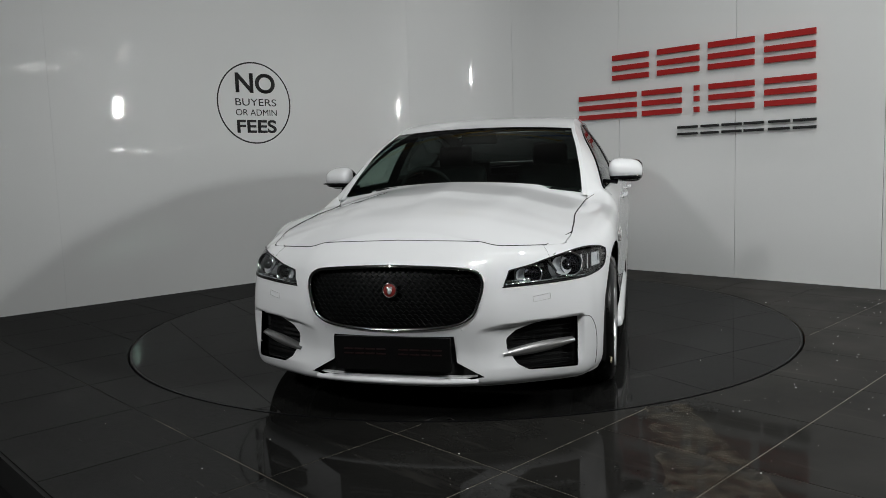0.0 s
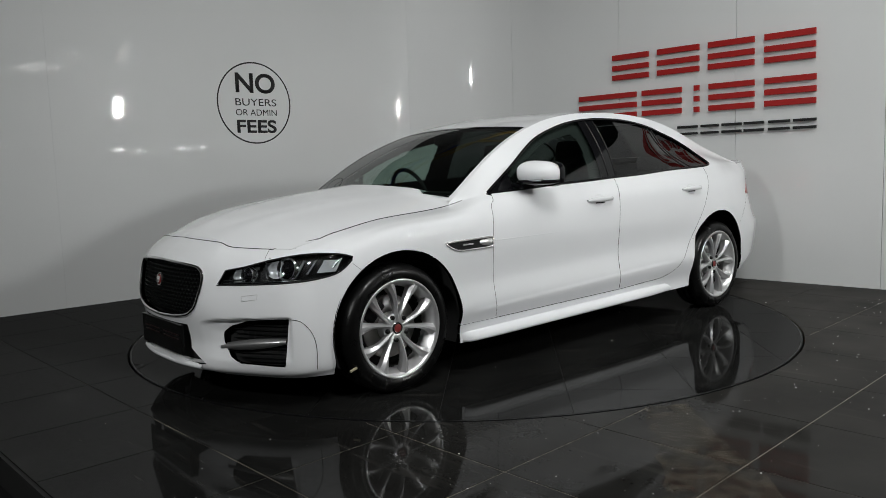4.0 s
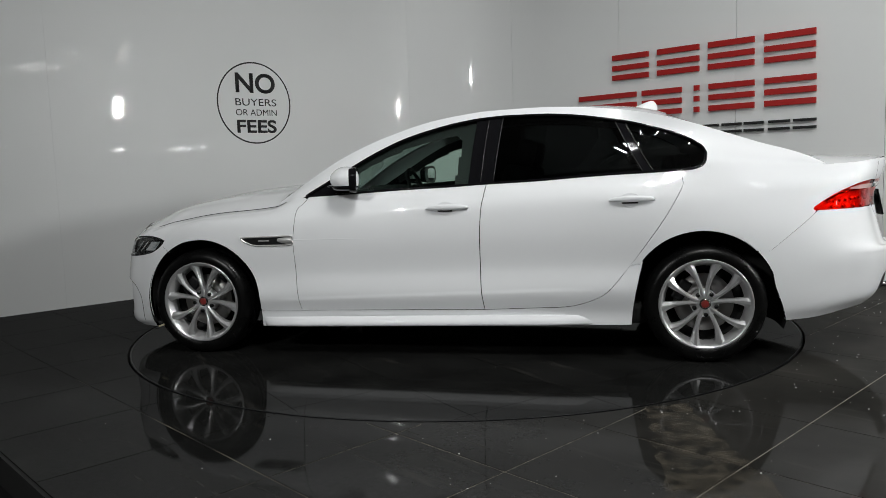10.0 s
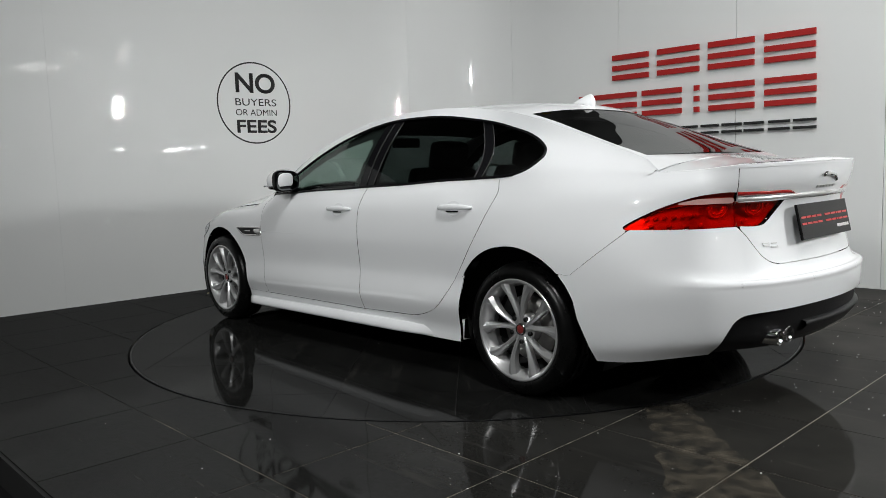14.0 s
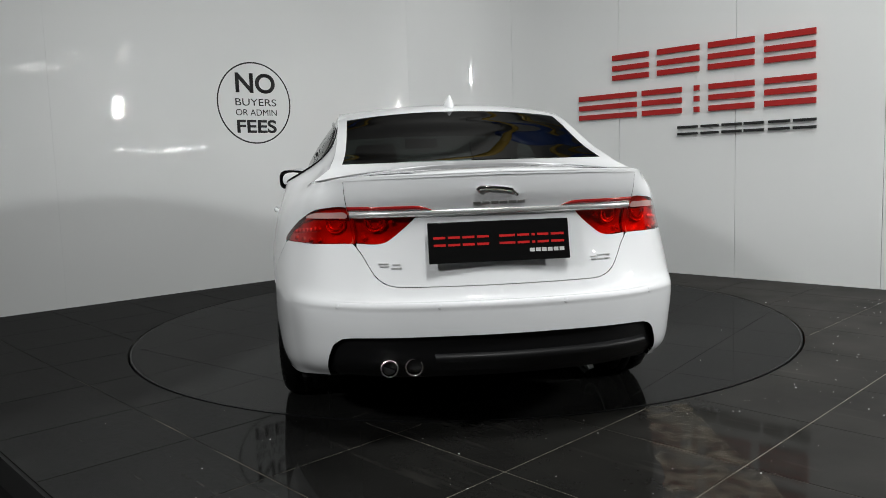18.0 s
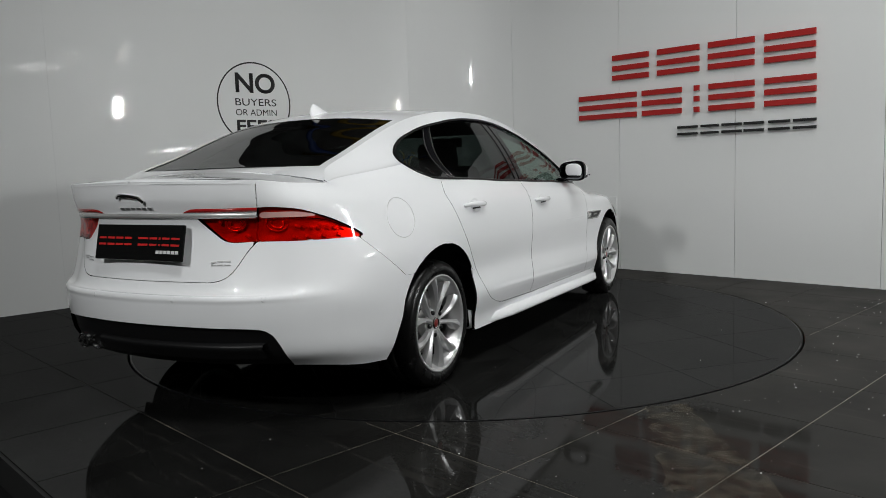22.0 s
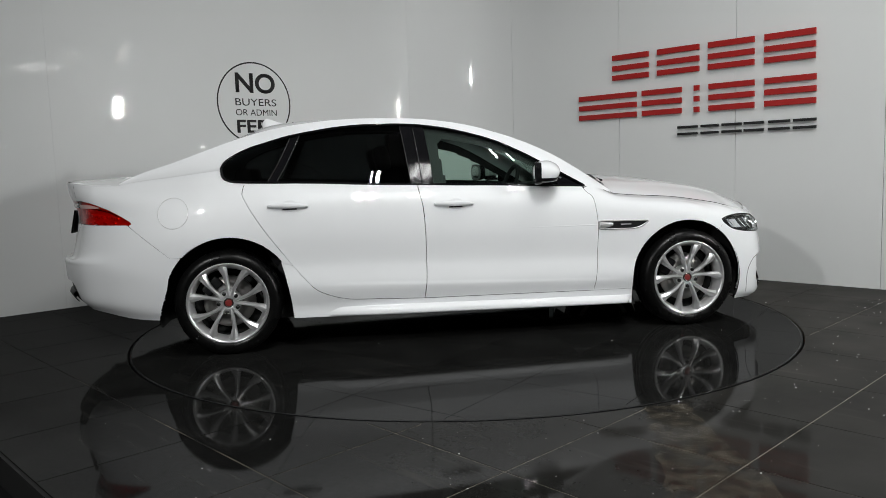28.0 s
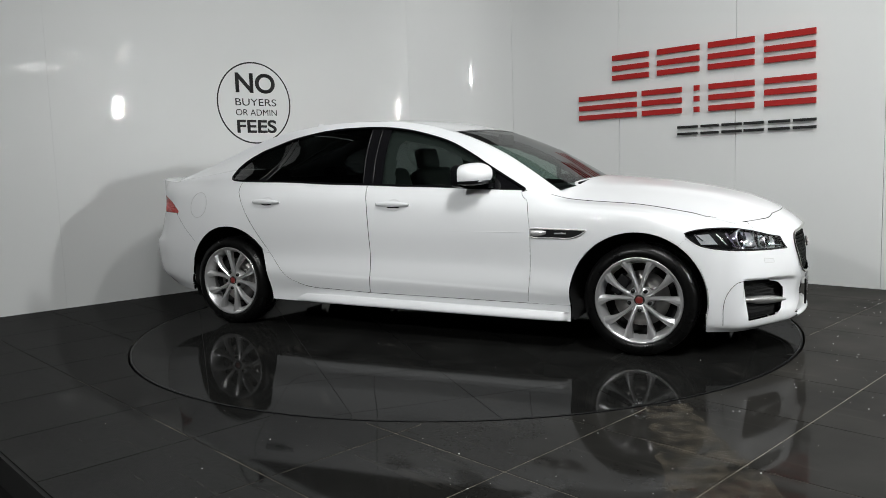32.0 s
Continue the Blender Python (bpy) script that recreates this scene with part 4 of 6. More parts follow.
def body_panels(car):
    fa, ra = F_ARCH, R_ARCH
    f0, f1 = math.asin((0.632 - fa[1]) / fa[2]), math.pi - math.asin((0.272 - fa[1]) / fa[2])
    r0, r1 = math.asin((0.272 - ra[1]) / ra[2]), math.pi - math.asin((0.612 - ra[1]) / ra[2])
    # bumper at the front
    low = math.asin((0.10 - fa[1]) / fa[2])
    bumper = [(-.3, .05), (qx(fa[0] + fa[2]) - .001, .05)] + [(float(qx(max(fa[0] + fa[2] * math.cos(a), 1.70))), fa[1] + fa[2] * math.sin(a)) for a in np.linspace(-.2, f0, 24)] + \
        xz(FENDER_SEAM[::-1]) + [(qn(.69), .69), (qn(.665), 1.0), (-.3, 1.0)]
    joined_panel("front_bumper", bumper, PAINT, car, "", [HEADLAMP, GRILLE, INTAKE, FOG], gap=0.0006)
    fender = arc(*fa, f0, f1) + [(qx(.832), .272)] + xz(DOOR_FRONT[::-1]) + [(qx(.80), 1.2), (qn(.665), 1.2), (qn(.69), .69)] + xz(FENDER_SEAM)
    panel("fender", fender, PAINT, car, "", [HEADLAMP], gap=0.0006)
    fdoor = xz(DOOR_FRONT) + xz(DOOR_MID[::-1]) + [(qx(-.30), 1.2), (qx(.775), 1.2)]
    panel("front_door", fdoor, PAINT, car)
    rdoor = xz(DOOR_MID) + xz(DOOR_REAR[::-1]) + [(qx(-1.332), 1.2), (qx(-.30), 1.2)]
    panel("rear_door", rdoor, PAINT, car)
    sill = xz([(fa[0] - fa[2] * math.cos(math.asin((fa[1] - .272) / fa[2])), .272), (fa[0] - fa[2], .18), (fa[0] - fa[2], .05), (-1.088, .05), (-1.092, .22), (-1.10, .30), (-1.112, .38), (-1.128, .46), (-1.147, .548)]) + xz(DOOR_REAR[40:]) + [(qx(.832), .272)]
    panel("sill", sill, PAINT, car, gap=0.0009)
    quarter = xz(DOOR_REAR[:41]) + [(float(qx(ra[0] + ra[2] * math.cos(a))), ra[1] + ra[2] * math.sin(a)) for a in np.linspace(.59, r1, 40)] + \
        xz(TAIL_SEAM[::-1]) + [(qt(.606), .82), (qt(.612), 1.3), (qx(-1.332), 1.3)]
    panel("rear_quarter", quarter, PAINT, car, "", [TAILLAMP], gap=0.0009)
    bumper = [(float(qx(ra[0] + ra[2] * math.cos(a))), ra[1] + ra[2] * math.sin(a)) for a in np.linspace(r1, math.pi - .42, 8)] + xz([(-1.832, .42), (-1.868, .33), (-1.907, .225), (-1.93, .15), (-1.94, .05)]) + [(Q_END + .3, .05), (Q_END + .3, .655)] + BOOT_EDGE + xz(TAIL_SEAM)
    joined_panel("rear_bumper", bumper, PAINT, car, "", [DIFFUSER], gap=0.0009)
    boot = [(Q_END + .3, .655)] + BOOT_EDGE + [(qt(.608), .96), (qt(.612), 1.3), (Q_END + .3, 1.3)]
    joined_panel("boot_face", boot, PAINT, car, "", [BOOT_LAMP])
    # body-colour lap behind the joints at the rear arch
    for lap_edge in ([(-1.04, .49), (-1.04, .61), (-1.150, .61), (-1.150, .55), (-1.136, .49)], [(-1.86, .55), (-1.86, .67), (-1.70, .67), (-1.752, .60), (-1.79, .55)]):
        panel("joint_lap", xz(lap_edge), PAINT, car, gap=0, lip=0, off=-.0025)
    # dark inner shell behind the gaps and openings
    qs, vs = np.linspace(0, Q_END, 150), np.linspace(.0, 1, 24)
    A, B = np.meshgrid(qs, vs, indexing="ij")
    P = skin(A, B, -0.045 * np.ones_like(A))
    keepf = []
    for i in range(149):
        for j in range(23):
            c = P[i:i + 2, j:j + 2].reshape(-1, 3).mean(0)
            if all(math.hypot(c[0] - a[0], c[2] - a[1]) > a[2] + .055 for a in (fa, ra)):
                keepf.append((i * 24 + j, i * 24 + j + 1, (i + 1) * 24 + j + 1, (i + 1) * 24 + j))
    verts = P.reshape(-1, 3)
    mv, mf = mirrored(verts, keepf)
    n = len(verts)
    mesh_object("inner_shell", list(map(tuple, verts)) + mv, keepf + [tuple(i + n for i in f) for f in mf], DARK, car)


# ---- the car: bonnet, deck, greenhouse ----
def lid(name, car, E, A, power, bulge=None, rows=26, inset=0.005):
    """A panel from edge points in to points on the middle line, both halves in one."""
    fs = np.linspace(0, 1, rows)
    verts = []
    for a, b in zip(A, E):
        length = max(np.linalg.norm(b[:2] - a[:2]), 1e-6)
        fmax = max(0.0, 1 - inset / length)
        for f in fs:
            g = f * fmax
            p = a + (b - a) * g
            p[2] = b[2] + (a[2] - b[2]) * (1 - g**power)
            if bulge:
                p[2] += bulge(p[0], p[1]) * (1 - g**6)
            verts.append(p)
        verts.append(verts[-1] - np.array([0, 0, 0.014]))
    faces = grid_faces(len(E), rows + 1)
    mv, mf = mirrored(verts, faces)
    k = len(verts)
    ob = mesh_object(name, [tuple(v) for v in verts] + mv, faces + [tuple(i + k for i in f) for f in mf], PAINT, car)
    bm = bmesh.new()
    bm.from_mesh(ob.data)
    bmesh.ops.remove_doubles(bm, verts=[v for v in bm.verts if abs(v.co.y) < 1e-5], dist=1e-4)
    bmesh.ops.recalc_face_normals(bm, faces=bm.faces)
    if sum(f.normal.z * f.calc_area() for f in bm.faces) < 0:
        bmesh.ops.reverse_faces(bm, faces=bm.faces)
    bm.to_mesh(ob.data)
    bm.free()
    ob.data.shade_smooth()
    ob.data.set_sharp_from_angle(angle=radians(40))
    return ob


BONNET_Z = ([2.185, 2.15, 2.08, 2.0, 1.8, 1.5, 1.2, 0.95], [.785, .808, .84, .872, .922, .972, 1.005, 1.03])
DECK_Z = ([-1.98, -2.08, -2.2, -2.35, -2.45, -2.52, -2.565], [1.130, 1.117, 1.106, 1.097, 1.096, 1.095, 1.085])


def bonnet_bulge(x, y):
    ridge = 0.30 + (2.2 - x) * 0.13
    grow = min(1, max(0, (2.15 - x) / 0.3)) * min(1, max(.35, (x - 1.0) / .5))
    off = abs(y) - ridge
    crease = 0.008 * math.exp(-(off / (0.045 if off > 0 else 0.13))**2)
    return crease * grow + 0.003 * math.exp(-(y / 0.06)**2) * grow


RAIL_X = [1.02, .98, .95, .80, .60, .42, .24, .07, -.10, -.30, -.60, -.80, -1.0, -1.2, -1.4, -1.6, -1.8, -2.0, -2.12]
RAIL_Z = [.905, .932, .952, 1.056, 1.178, 1.262, 1.327, 1.375, 1.405, 1.425, 1.432, 1.425, 1.405, 1.372, 1.32, 1.252, 1.182, 1.118, 1.058]
RAIL_Y = ([1.02, .95, .6, .24, -.1, -.6, -1.2, -1.6, -2.0, -2.12], [.748, .742, .685, .62, .59, .585, .59, .598, .628, .70])
DLO_X = [.80, .54, .40, .23, .06, -.10, -.27, -.43, -.60, -.76, -.92, -1.08, -1.24, -1.33, -1.40, -1.46, -1.487, -1.50]
DLO_TOP = [.955, 1.105, 1.185, 1.265, 1.318, 1.355, 1.378, 1.386, 1.385, 1.375, 1.354, 1.327, 1.284, 1.257, 1.226, 1.190, 1.165, 1.135]
DLO_LOW = ([.80, .56, .23, -.09, -.25, -.58, -.89, -1.21, -1.40, -1.45, -1.48, -1.493, -1.50], [.952, .962, .98, .992, 1.0, 1.012, 1.03, 1.042, 1.052, 1.060, 1.080, 1.105, 1.135])


def rail(x):
    return float(curve(RAIL_Y[0], RAIL_Y[1], x)), float(curve(RAIL_X, RAIL_Z, x))


_BX = np.linspace(-2.2, 1.1, 500)
_BQ = np.array([float(np.ravel(qx([x]))[0]) for x in _BX])
_BELT = skin(_BQ, np.ones_like(_BQ))
_BELT_N = skin_normal(_BQ, np.ones_like(_BQ))


def belt_at(x, table=_BELT):
    return [float(np.interp(x, _BX, table[:, i])) for i in range(3)]


def flank(x, z, off=0.0):
    """The side of the greenhouse between the belt and the roof rail."""
    b = belt_at(x)
    yr, zr = rail(x)
    w = (z - b[2]) / max(zr - b[2], 1e-4)
    y = b[1] + (yr - b[1]) * w + float(np.interp(x, [-1.5, -1.15, -.95, -.6], [-.074, -.070, -.02, .03])) * math.sin(math.pi * min(max(w, 0), 1)) * min(1, (zr - b[2]) / 0.3)
    return (x, y + off, z)


def belt(x):
    return belt_at(x)[2]


def roof_point(x, f, off=0.0):
    yr, zr = rail(x)
    bow = float(curve([1.02, .95, .22, -.5, -1.15, -1.95], [.13, .13, .07, 0, -.05, -.015], x))
    zc = float(curve([1.02, .95, .6, .22, -.1, -.5, -.9, -1.15, -1.4, -1.6, -1.87, -2.1], [.965, .99, 1.182, 1.358, 1.430, 1.457, 1.454, 1.432, 1.345, 1.266, 1.170, 1.095], x))
    return (x + bow * (1 - f * f), yr * f, zr + (zc - zr) * (1 - abs(f)**2.2) + off)


def sheet(name, rows, mat, parent, label="", thick=0.0):
    """A smooth sheet from rows of points, both sides closed."""
    nu, nv = len(rows), len(rows[0])
    verts = [p for r in rows for p in r]
    return mesh_object(name, verts, grid_faces(nu, nv), mat, parent, label)


def top_sheet(name, rows, mat, parent, label=""):
    return sheet(name, [r[::-1] for r in rows], mat, parent, label)


def both_sides(name, rows, mat, parent, label=""):
    out = []
    for s in (1, -1):
        r = [[(p[0], p[1] * s, p[2]) for p in row] for row in rows]
        out.append(sheet(name, r if s > 0 else r[::-1], mat, parent, label))
    return out


def p_q(x):
    return float(np.interp(x, _BX, _BQ))


def lap(x):
    """A point on the skin just under the belt, laid a hair proud of it."""
    q, v = np.array([p_q(x)]), np.array([.97])
    return tuple(skin(q, v)[0] + skin_normal(q, v)[0] * .0008)


def greenhouse(car):
    # roof rail and rear pillar, in body colour
    xs = np.concatenate([np.linspace(1.015, -1.36, 94), np.linspace(-1.37, -1.51, 24), np.linspace(-1.53, -2.10, 30)])
    rows = []
    for x in xs:
        zb, (yr, zr) = belt(x), rail(x)
        if x >= .80:
            lo = hi = zb
        elif x > -1.51:
            lo, hi = max(zb, float(curve(*DLO_LOW, x))), float(curve(DLO_X, DLO_TOP, x))
        else:
            lo = hi = zb + (zr - zb) * 0.3
        row = [lap(x)] + [flank(x, zb + (lo - zb) * k / 3) for k in range(4)] + [None] + [flank(x, hi + (zr - hi) * k / 7) for k in range(8)]
        rows.append(row)
    normals = []
    for row in rows:
        for p in row:
            if p:
                e = 0.004
                zb, zr = belt(p[0]), rail(p[0])[1]
                up = Vector(flank(p[0], min(p[2] + e, zr))) - Vector(flank(p[0], max(p[2] - e, zb)))
                w = (p[2] - zb) / max(zr - zb, 1e-3)
                fwd = Vector(flank(p[0] + e, belt(p[0] + e) + w * (rail(p[0] + e)[1] - belt(p[0] + e)))) - Vector(flank(p[0] - e, belt(p[0] - e) + w * (rail(p[0] - e)[1] - belt(p[0] - e))))
                n = up.cross(fwd)
                n = n.normalized() if n.length > 1e-9 else Vector((0, 1, 0))
                n = n if n.y > 0 else -n
                if p is row[0]:
                    normals.append(tuple(skin_normal(np.array([p_q(p[0])]), np.array([.97]))[0]))
                    continue
                k = min(max(w / 0.45, 0), 1) if p[0] < -1.2 else 1
                k = k * k * (3 - 2 * k)
                base = Vector(belt_at(p[0], _BELT_N))
                normals.append(tuple((base * (1 - k) + n * k).normalized()))
    for s in (1, -1):
        verts, faces = [], []
        for row in rows:
            verts += [(p[0], p[1] * s, p[2]) for p in row if p]
        for i in range(len(rows) - 1):
            for j in range(12):
                if j == 4 and xs[i + 1] > -1.505:
                    continue
                if j < 4 and xs[i] > -1.2:
                    continue
                f = (i * 13 + j, (i + 1) * 13 + j, (i + 1) * 13 + j + 1, i * 13 + j + 1)
                faces.append(f if s > 0 else f[::-1])
        mesh_object("side_frame", verts, faces, PAINT, car, "", [(n[0], n[1] * s, n[2]) for n in normals])
    # roof, screens
    fr = np.linspace(-1, 1, 41)
    top_sheet("roof", [[roof_point(x, f) for f in fr] for x in np.linspace(.235, -1.288, 50)], PAINT, car)
    for x0, x1, inner in ((1.0, .235, .962), (-1.288, -1.985, .925)):
        for s in (1, -1):
            sheet("pillar_face", [[roof_point(x, s * f) for f in np.linspace(inner, 1, 5)][::-s] for x in np.linspace(x0, x1, 40)], PAINT, car)
    fr = np.linspace(-.928, .928, 31)
    top_sheet("windscreen", [[roof_point(x, f * .966 / .928, -.003) for f in fr] for x in np.linspace(.97, .24, 30)], SCREEN, car, "tinted windscreen glass")
    top_sheet("rear_window", [[roof_point(x, f, -.003) for f in fr] for x in np.linspace(-1.293, -1.972, 30)], REARGLASS, car, "dark tinted rear window glass")
    # black bands round the screens
    top_sheet("screen_band", [[roof_point(x, f, -.001) for f in np.linspace(-.93, .93, 21)] for x in (.255, .237)], GLOSSBLACK, car)
    # side glass
    def pane(name, front, back, mat, label, n=24):
        """Glass between two leaning edges, each given as x at the sill and at the top."""
        rows = []
        for u in np.linspace(0, 1, n):
            row = []
            for k in range(9):
                w = k / 8
                x = (front[0] + (front[1] - front[0]) * w) * (1 - u) + (back[0] + (back[1] - back[0]) * w) * u
                lo, hi = float(curve(*DLO_LOW, x)), float(curve(DLO_X, DLO_TOP, x))
                row.append(flank(x, lo + (hi - lo) * w, -.008))
            rows.append(row)
        both_sides(name, rows, mat, car, label)
    pane("door_glass", (.60, .60), (-.19, -.22), GLASS, "clear greenish side window glass")
    pane("door_glass", (-.335, -.375), (-1.16, -1.01), PRIVACY, "dark privacy glass")
    pane("quarter_glass", (-1.215, -1.07), (-1.496, -1.496), PRIVACY, "dark privacy glass")
    pane("window_pillar", (.80, .80), (.60, .60), GLOSSBLACK, "gloss black window corner", 10)
    pane("window_pillar", (-.19, -.22), (-.335, -.375), GLOSSBLACK, "gloss black door pillar", 8)
    pane("window_pillar", (-1.16, -1.01), (-1.215, -1.07), GLOSSBLACK, "gloss black pillar", 4)
    for low, high in ((-.262, -.292), (-.335, -.375), (-1.16, -1.01), (-1.215, -1.07)):
        line = []
        for w in np.linspace(.03, .97, 10):
            x = low + (high - low) * w
            lo, hi = float(curve(*DLO_LOW, x)), float(curve(DLO_X, DLO_TOP, x))
            line.append(flank(x, lo + (hi - lo) * w, -.006))
        for side in (1, -1):
            v, f = tube([(p[0], p[1] * side, p[2]) for p in line], .0032, 6)
            mesh_object("glass_guide", v, f, SEAL, car, "black rubber glass guide")
    # dark inner frames of the front doors: a rounded opening inside the glass edge
    for side in (1, -1):
        verts, faces, nx, nw = [], [], 70, 26
        xs_in, keep_in = np.linspace(.66, -.34, nx), {}
        for i, x in enumerate(xs_in):
            lo, hi = float(curve(*DLO_LOW, x)), float(curve(DLO_X, DLO_TOP, x))
            for j in range(nw):
                w = j / (nw - 1)
                z = lo + (hi - lo) * w
                p = flank(x, z, -.035)
                verts.append((p[0], p[1] * side, p[2]))
                back_edge = -.115 - .04 * (z - 1.0) / .3
                dx, dz = max(0, .10 - (x - back_edge)) / .10, max(0, .09 - (hi - .058 - z)) / .09
                keep_in[i, j] = dx**2.2 + dz**2.2 > 1.0
        for i in range(nx - 1):
            for j in range(nw - 1):
                if keep_in[i, j] or keep_in[i + 1, j + 1]:
                    faces.append((i * nw + j, i * nw + j + 1, (i + 1) * nw + j + 1, (i + 1) * nw + j))
        mesh_object("door_inner_frame", verts, faces, TRIM, car, "black inner door frame trim")
    # black surround
    outline = [flank(x, float(curve(DLO_X, DLO_TOP, x)), .001) for x in np.concatenate([np.linspace(.80, -1.38, 70), np.linspace(-1.40, -1.50, 16)])] + \
        [flank(x, float(curve(*DLO_LOW, x)), .001) for x in np.concatenate([np.linspace(-1.498, -1.40, 12), np.linspace(-1.37, .80, 60)])]
    for s in (1, -1):
        v, f = tube([(p[0], p[1] * s, p[2]) for p in outline], .008, 6, True)
        mesh_object("window_surround", v, f, GLOSSBLACK, car, "gloss black window surround")


def bonnet_and_deck(car):
    qs = np.concatenate([np.linspace(0, qx(1.76), 60), np.linspace(qx(1.76) + .02, qx(.93), 30)])
    xc = curve([0, qn(.39), qn(.775), qx(1.76), qx(.93)], [2.185, 2.145, 2.02, 1.78, 1.125], qs)
    A = np.stack([xc, 0 * xc, curve(BONNET_Z[0], BONNET_Z[1], xc)], -1)
    lid("bonnet", car, skin(qs, np.ones_like(qs)), A, 2.0, bonnet_bulge, inset=0.004)
    # dark joint along the bonnet's front edge
    qs = np.concatenate([np.linspace(0, qn(.70), 30), np.linspace(qx(1.86), qx(.95), 30)])
    line = [tuple(p) for p in skin(qs, np.ones_like(qs)) + np.array([-.003, 0, .001])]
    v, f = tube([(p[0], -p[1], p[2]) for p in line[:0:-1]] + line, .0026, 6)
    mesh_object("bonnet_joint", v, f, DARK, car, "dark joint in front of the bonnet")
    # boot lid: from the foot of the rear window, along the pillars, then along the tail
    xs = np.linspace(-1.978, -2.115, 10)
    E1 = np.array([(x, *rail(x)) for x in xs])
    qs = np.concatenate([np.linspace(qx(-2.13), qx(-2.3), 12), np.linspace(qx(-2.3) + .02, Q_END, 40)])
    E = np.concatenate([E1, skin(qs, np.ones_like(qs))])
    way = np.concatenate([[0], np.cumsum(np.linalg.norm(np.diff(E, axis=0), axis=1))])
    k2, k3 = way[np.argmin(abs(E[:, 0] + 2.3))], way[len(E1) + np.argmin(abs(skin(qs, np.ones_like(qs))[:, 1] - .55))]
    xc = curve([0, way[len(E1)], k2, k3, way[-1]], [-1.990, -2.12, -2.25, -2.44, -2.562], way)
    A = np.stack([xc, 0 * xc, curve(DECK_Z[0], DECK_Z[1], xc)], -1)
    lid("boot_lid", car, E, A, 2.2, inset=0.0)
    # rolled edges of the boot lid: slim along the sides, fuller round the tail
    for points, radius in ((E[:len(E1) + 6], .0032), (E[len(E1) + 5:], .0058)):
        for s in (1, -1):
            v, f = tube([(p[0] + .0042, p[1] * s * .994, p[2] - .0035) for p in points], radius, 8)
            mesh_object("boot_lid_edge", v, f, PAINT, car)

# ---- the car: wheels ----
def build_wheel(car):
    """Wheel with its outer face towards +y."""
    wheel = new("wheel")
    wheel.parent = car
    tagged(wheel, "ten-spoke silver alloy wheel with a black tyre")
    prof = [(.240, -.105), (.262, -.112), (.291, -.113), (.312, -.098), (.321, -.070), (.3215, -.045), (.318, -.043), (.318, -.037), (.3225, -.035), (.323, 0), (.318, .002), (.318, .008), (.3225, .010),
            (.321, .045), (.318, .062), (.311, .082), (.292, .097), (.271, .102), (.262, .100), (.251, .097), (.242, .090)]
    v, f = lathe(prof, 72)
    mesh_object("tyre", v, f, RUBBER, wheel, "black rubber tyre")
    prof = [(.205, -.10), (.225, -.105), (.240, -.104), (.241, -.095), (.228, -.085), (.215, -.05), (.212, .03), (.222, .07), (.234, .080), (.244, .088), (.2475, .096), (.244, .0995), (.236, .097), (.226, .086), (.207, .03)]
    v, f = lathe(prof, 72)
    mesh_object("rim", v, f, ALLOY, wheel)
    # spokes: five pairs, close together at the hub and spreading in a curve to the rim
    ns = 16
    sect = ((-1, -.040), (-1, -.012), (-.30, .002), (.25, .003), (1, -.010), (1, -.040))
    k = len(sect)
    for side in (-1, 1):
        verts, faces = [], []

        def spine(u):
            r, th = .030 + .211 * u, radians(11.0 + 9.6 * max(0, (u - .12) / .88)**1.5)
            return Vector((side * r * math.sin(th), 0, r * math.cos(th)))
        for i in range(ns + 1):
            u = i / ns
            p, t = spine(u), (spine(u + .01) - spine(u - .01)).normalized()
            across = Vector((t.z, 0, -t.x)) * side
            wdt = .0095 + .0035 * u + .020 * max(0, (u - .45) / .55)**1.7
            y = .064 + .022 * math.sin(u * math.pi * .6) + .002 * u
            for a, b in sect:
                q = p + across * (a * wdt)
                verts.append((q.x, y + b * (.55 + .75 * u), q.z))
        for i in range(ns):
            for j in range(k):
                faces.append((i * k + j, i * k + (j + 1) % k, (i + 1) * k + (j + 1) % k, (i + 1) * k + j))
        faces = faces if side > 0 else [f[::-1] for f in faces]
        first = None
        for n in range(5):
            if first is None:
                first = ob = mesh_object("spoke", verts, faces, ALLOY, wheel)
                first.data.set_sharp_from_angle(angle=radians(14))
            else:
                ob = new("spoke", first.data)
                ob.parent = wheel
            ob.matrix_basis = Matrix.Rotation(radians(72 * n), 4, "Y")
    v, f = lathe([(.0001, .062), (.03, .062), (.034, .066), (.050, .064), (.072, .058), (.075, .045), (.075, .0)], 40)
    mesh_object("hub", v, f, ALLOY, wheel)
    v, f = lathe([(.0001, .071), (.017, .071), (.021, .069)], 32)
    mesh_object("centre_cap", v, f, material_red_cap, wheel, "round red centre badge")
    v, f = lathe([(.021, .062), (.021, .071), (.027, .072), (.031, .066)], 32)
    mesh_object("cap_ring", v, f, CHROME, wheel)
    nut = None
    for k in range(5):
        if nut is None:
            v, f = lathe([(.0001, .074), (.008, .074), (.0115, .070), (.012, .05)], 12)
            nut = mesh_object("wheel_nut", v, f, NUT, wheel)
            ob = nut
        else:
            ob = new("wheel_nut", nut.data)
            ob.parent = wheel
        a = radians(72 * k + 36)
        ob.location = (.060 * math.sin(a), 0, .060 * math.cos(a))
    v, f = lathe([(.06, -.012), (.06, .0), (.158, .0), (.158, -.024), (.06, -.024)], 48)
    mesh_object("brake_disc", v, f, STEEL, wheel, "steel brake disc")
    bm = bmesh.new()
    box(bm, (.115, -.005, .075), (.07, .06, .12), .012, Matrix.Rotation(radians(-35), 3, "Y"))
    part("brake_caliper", bm, BLACK, wheel)
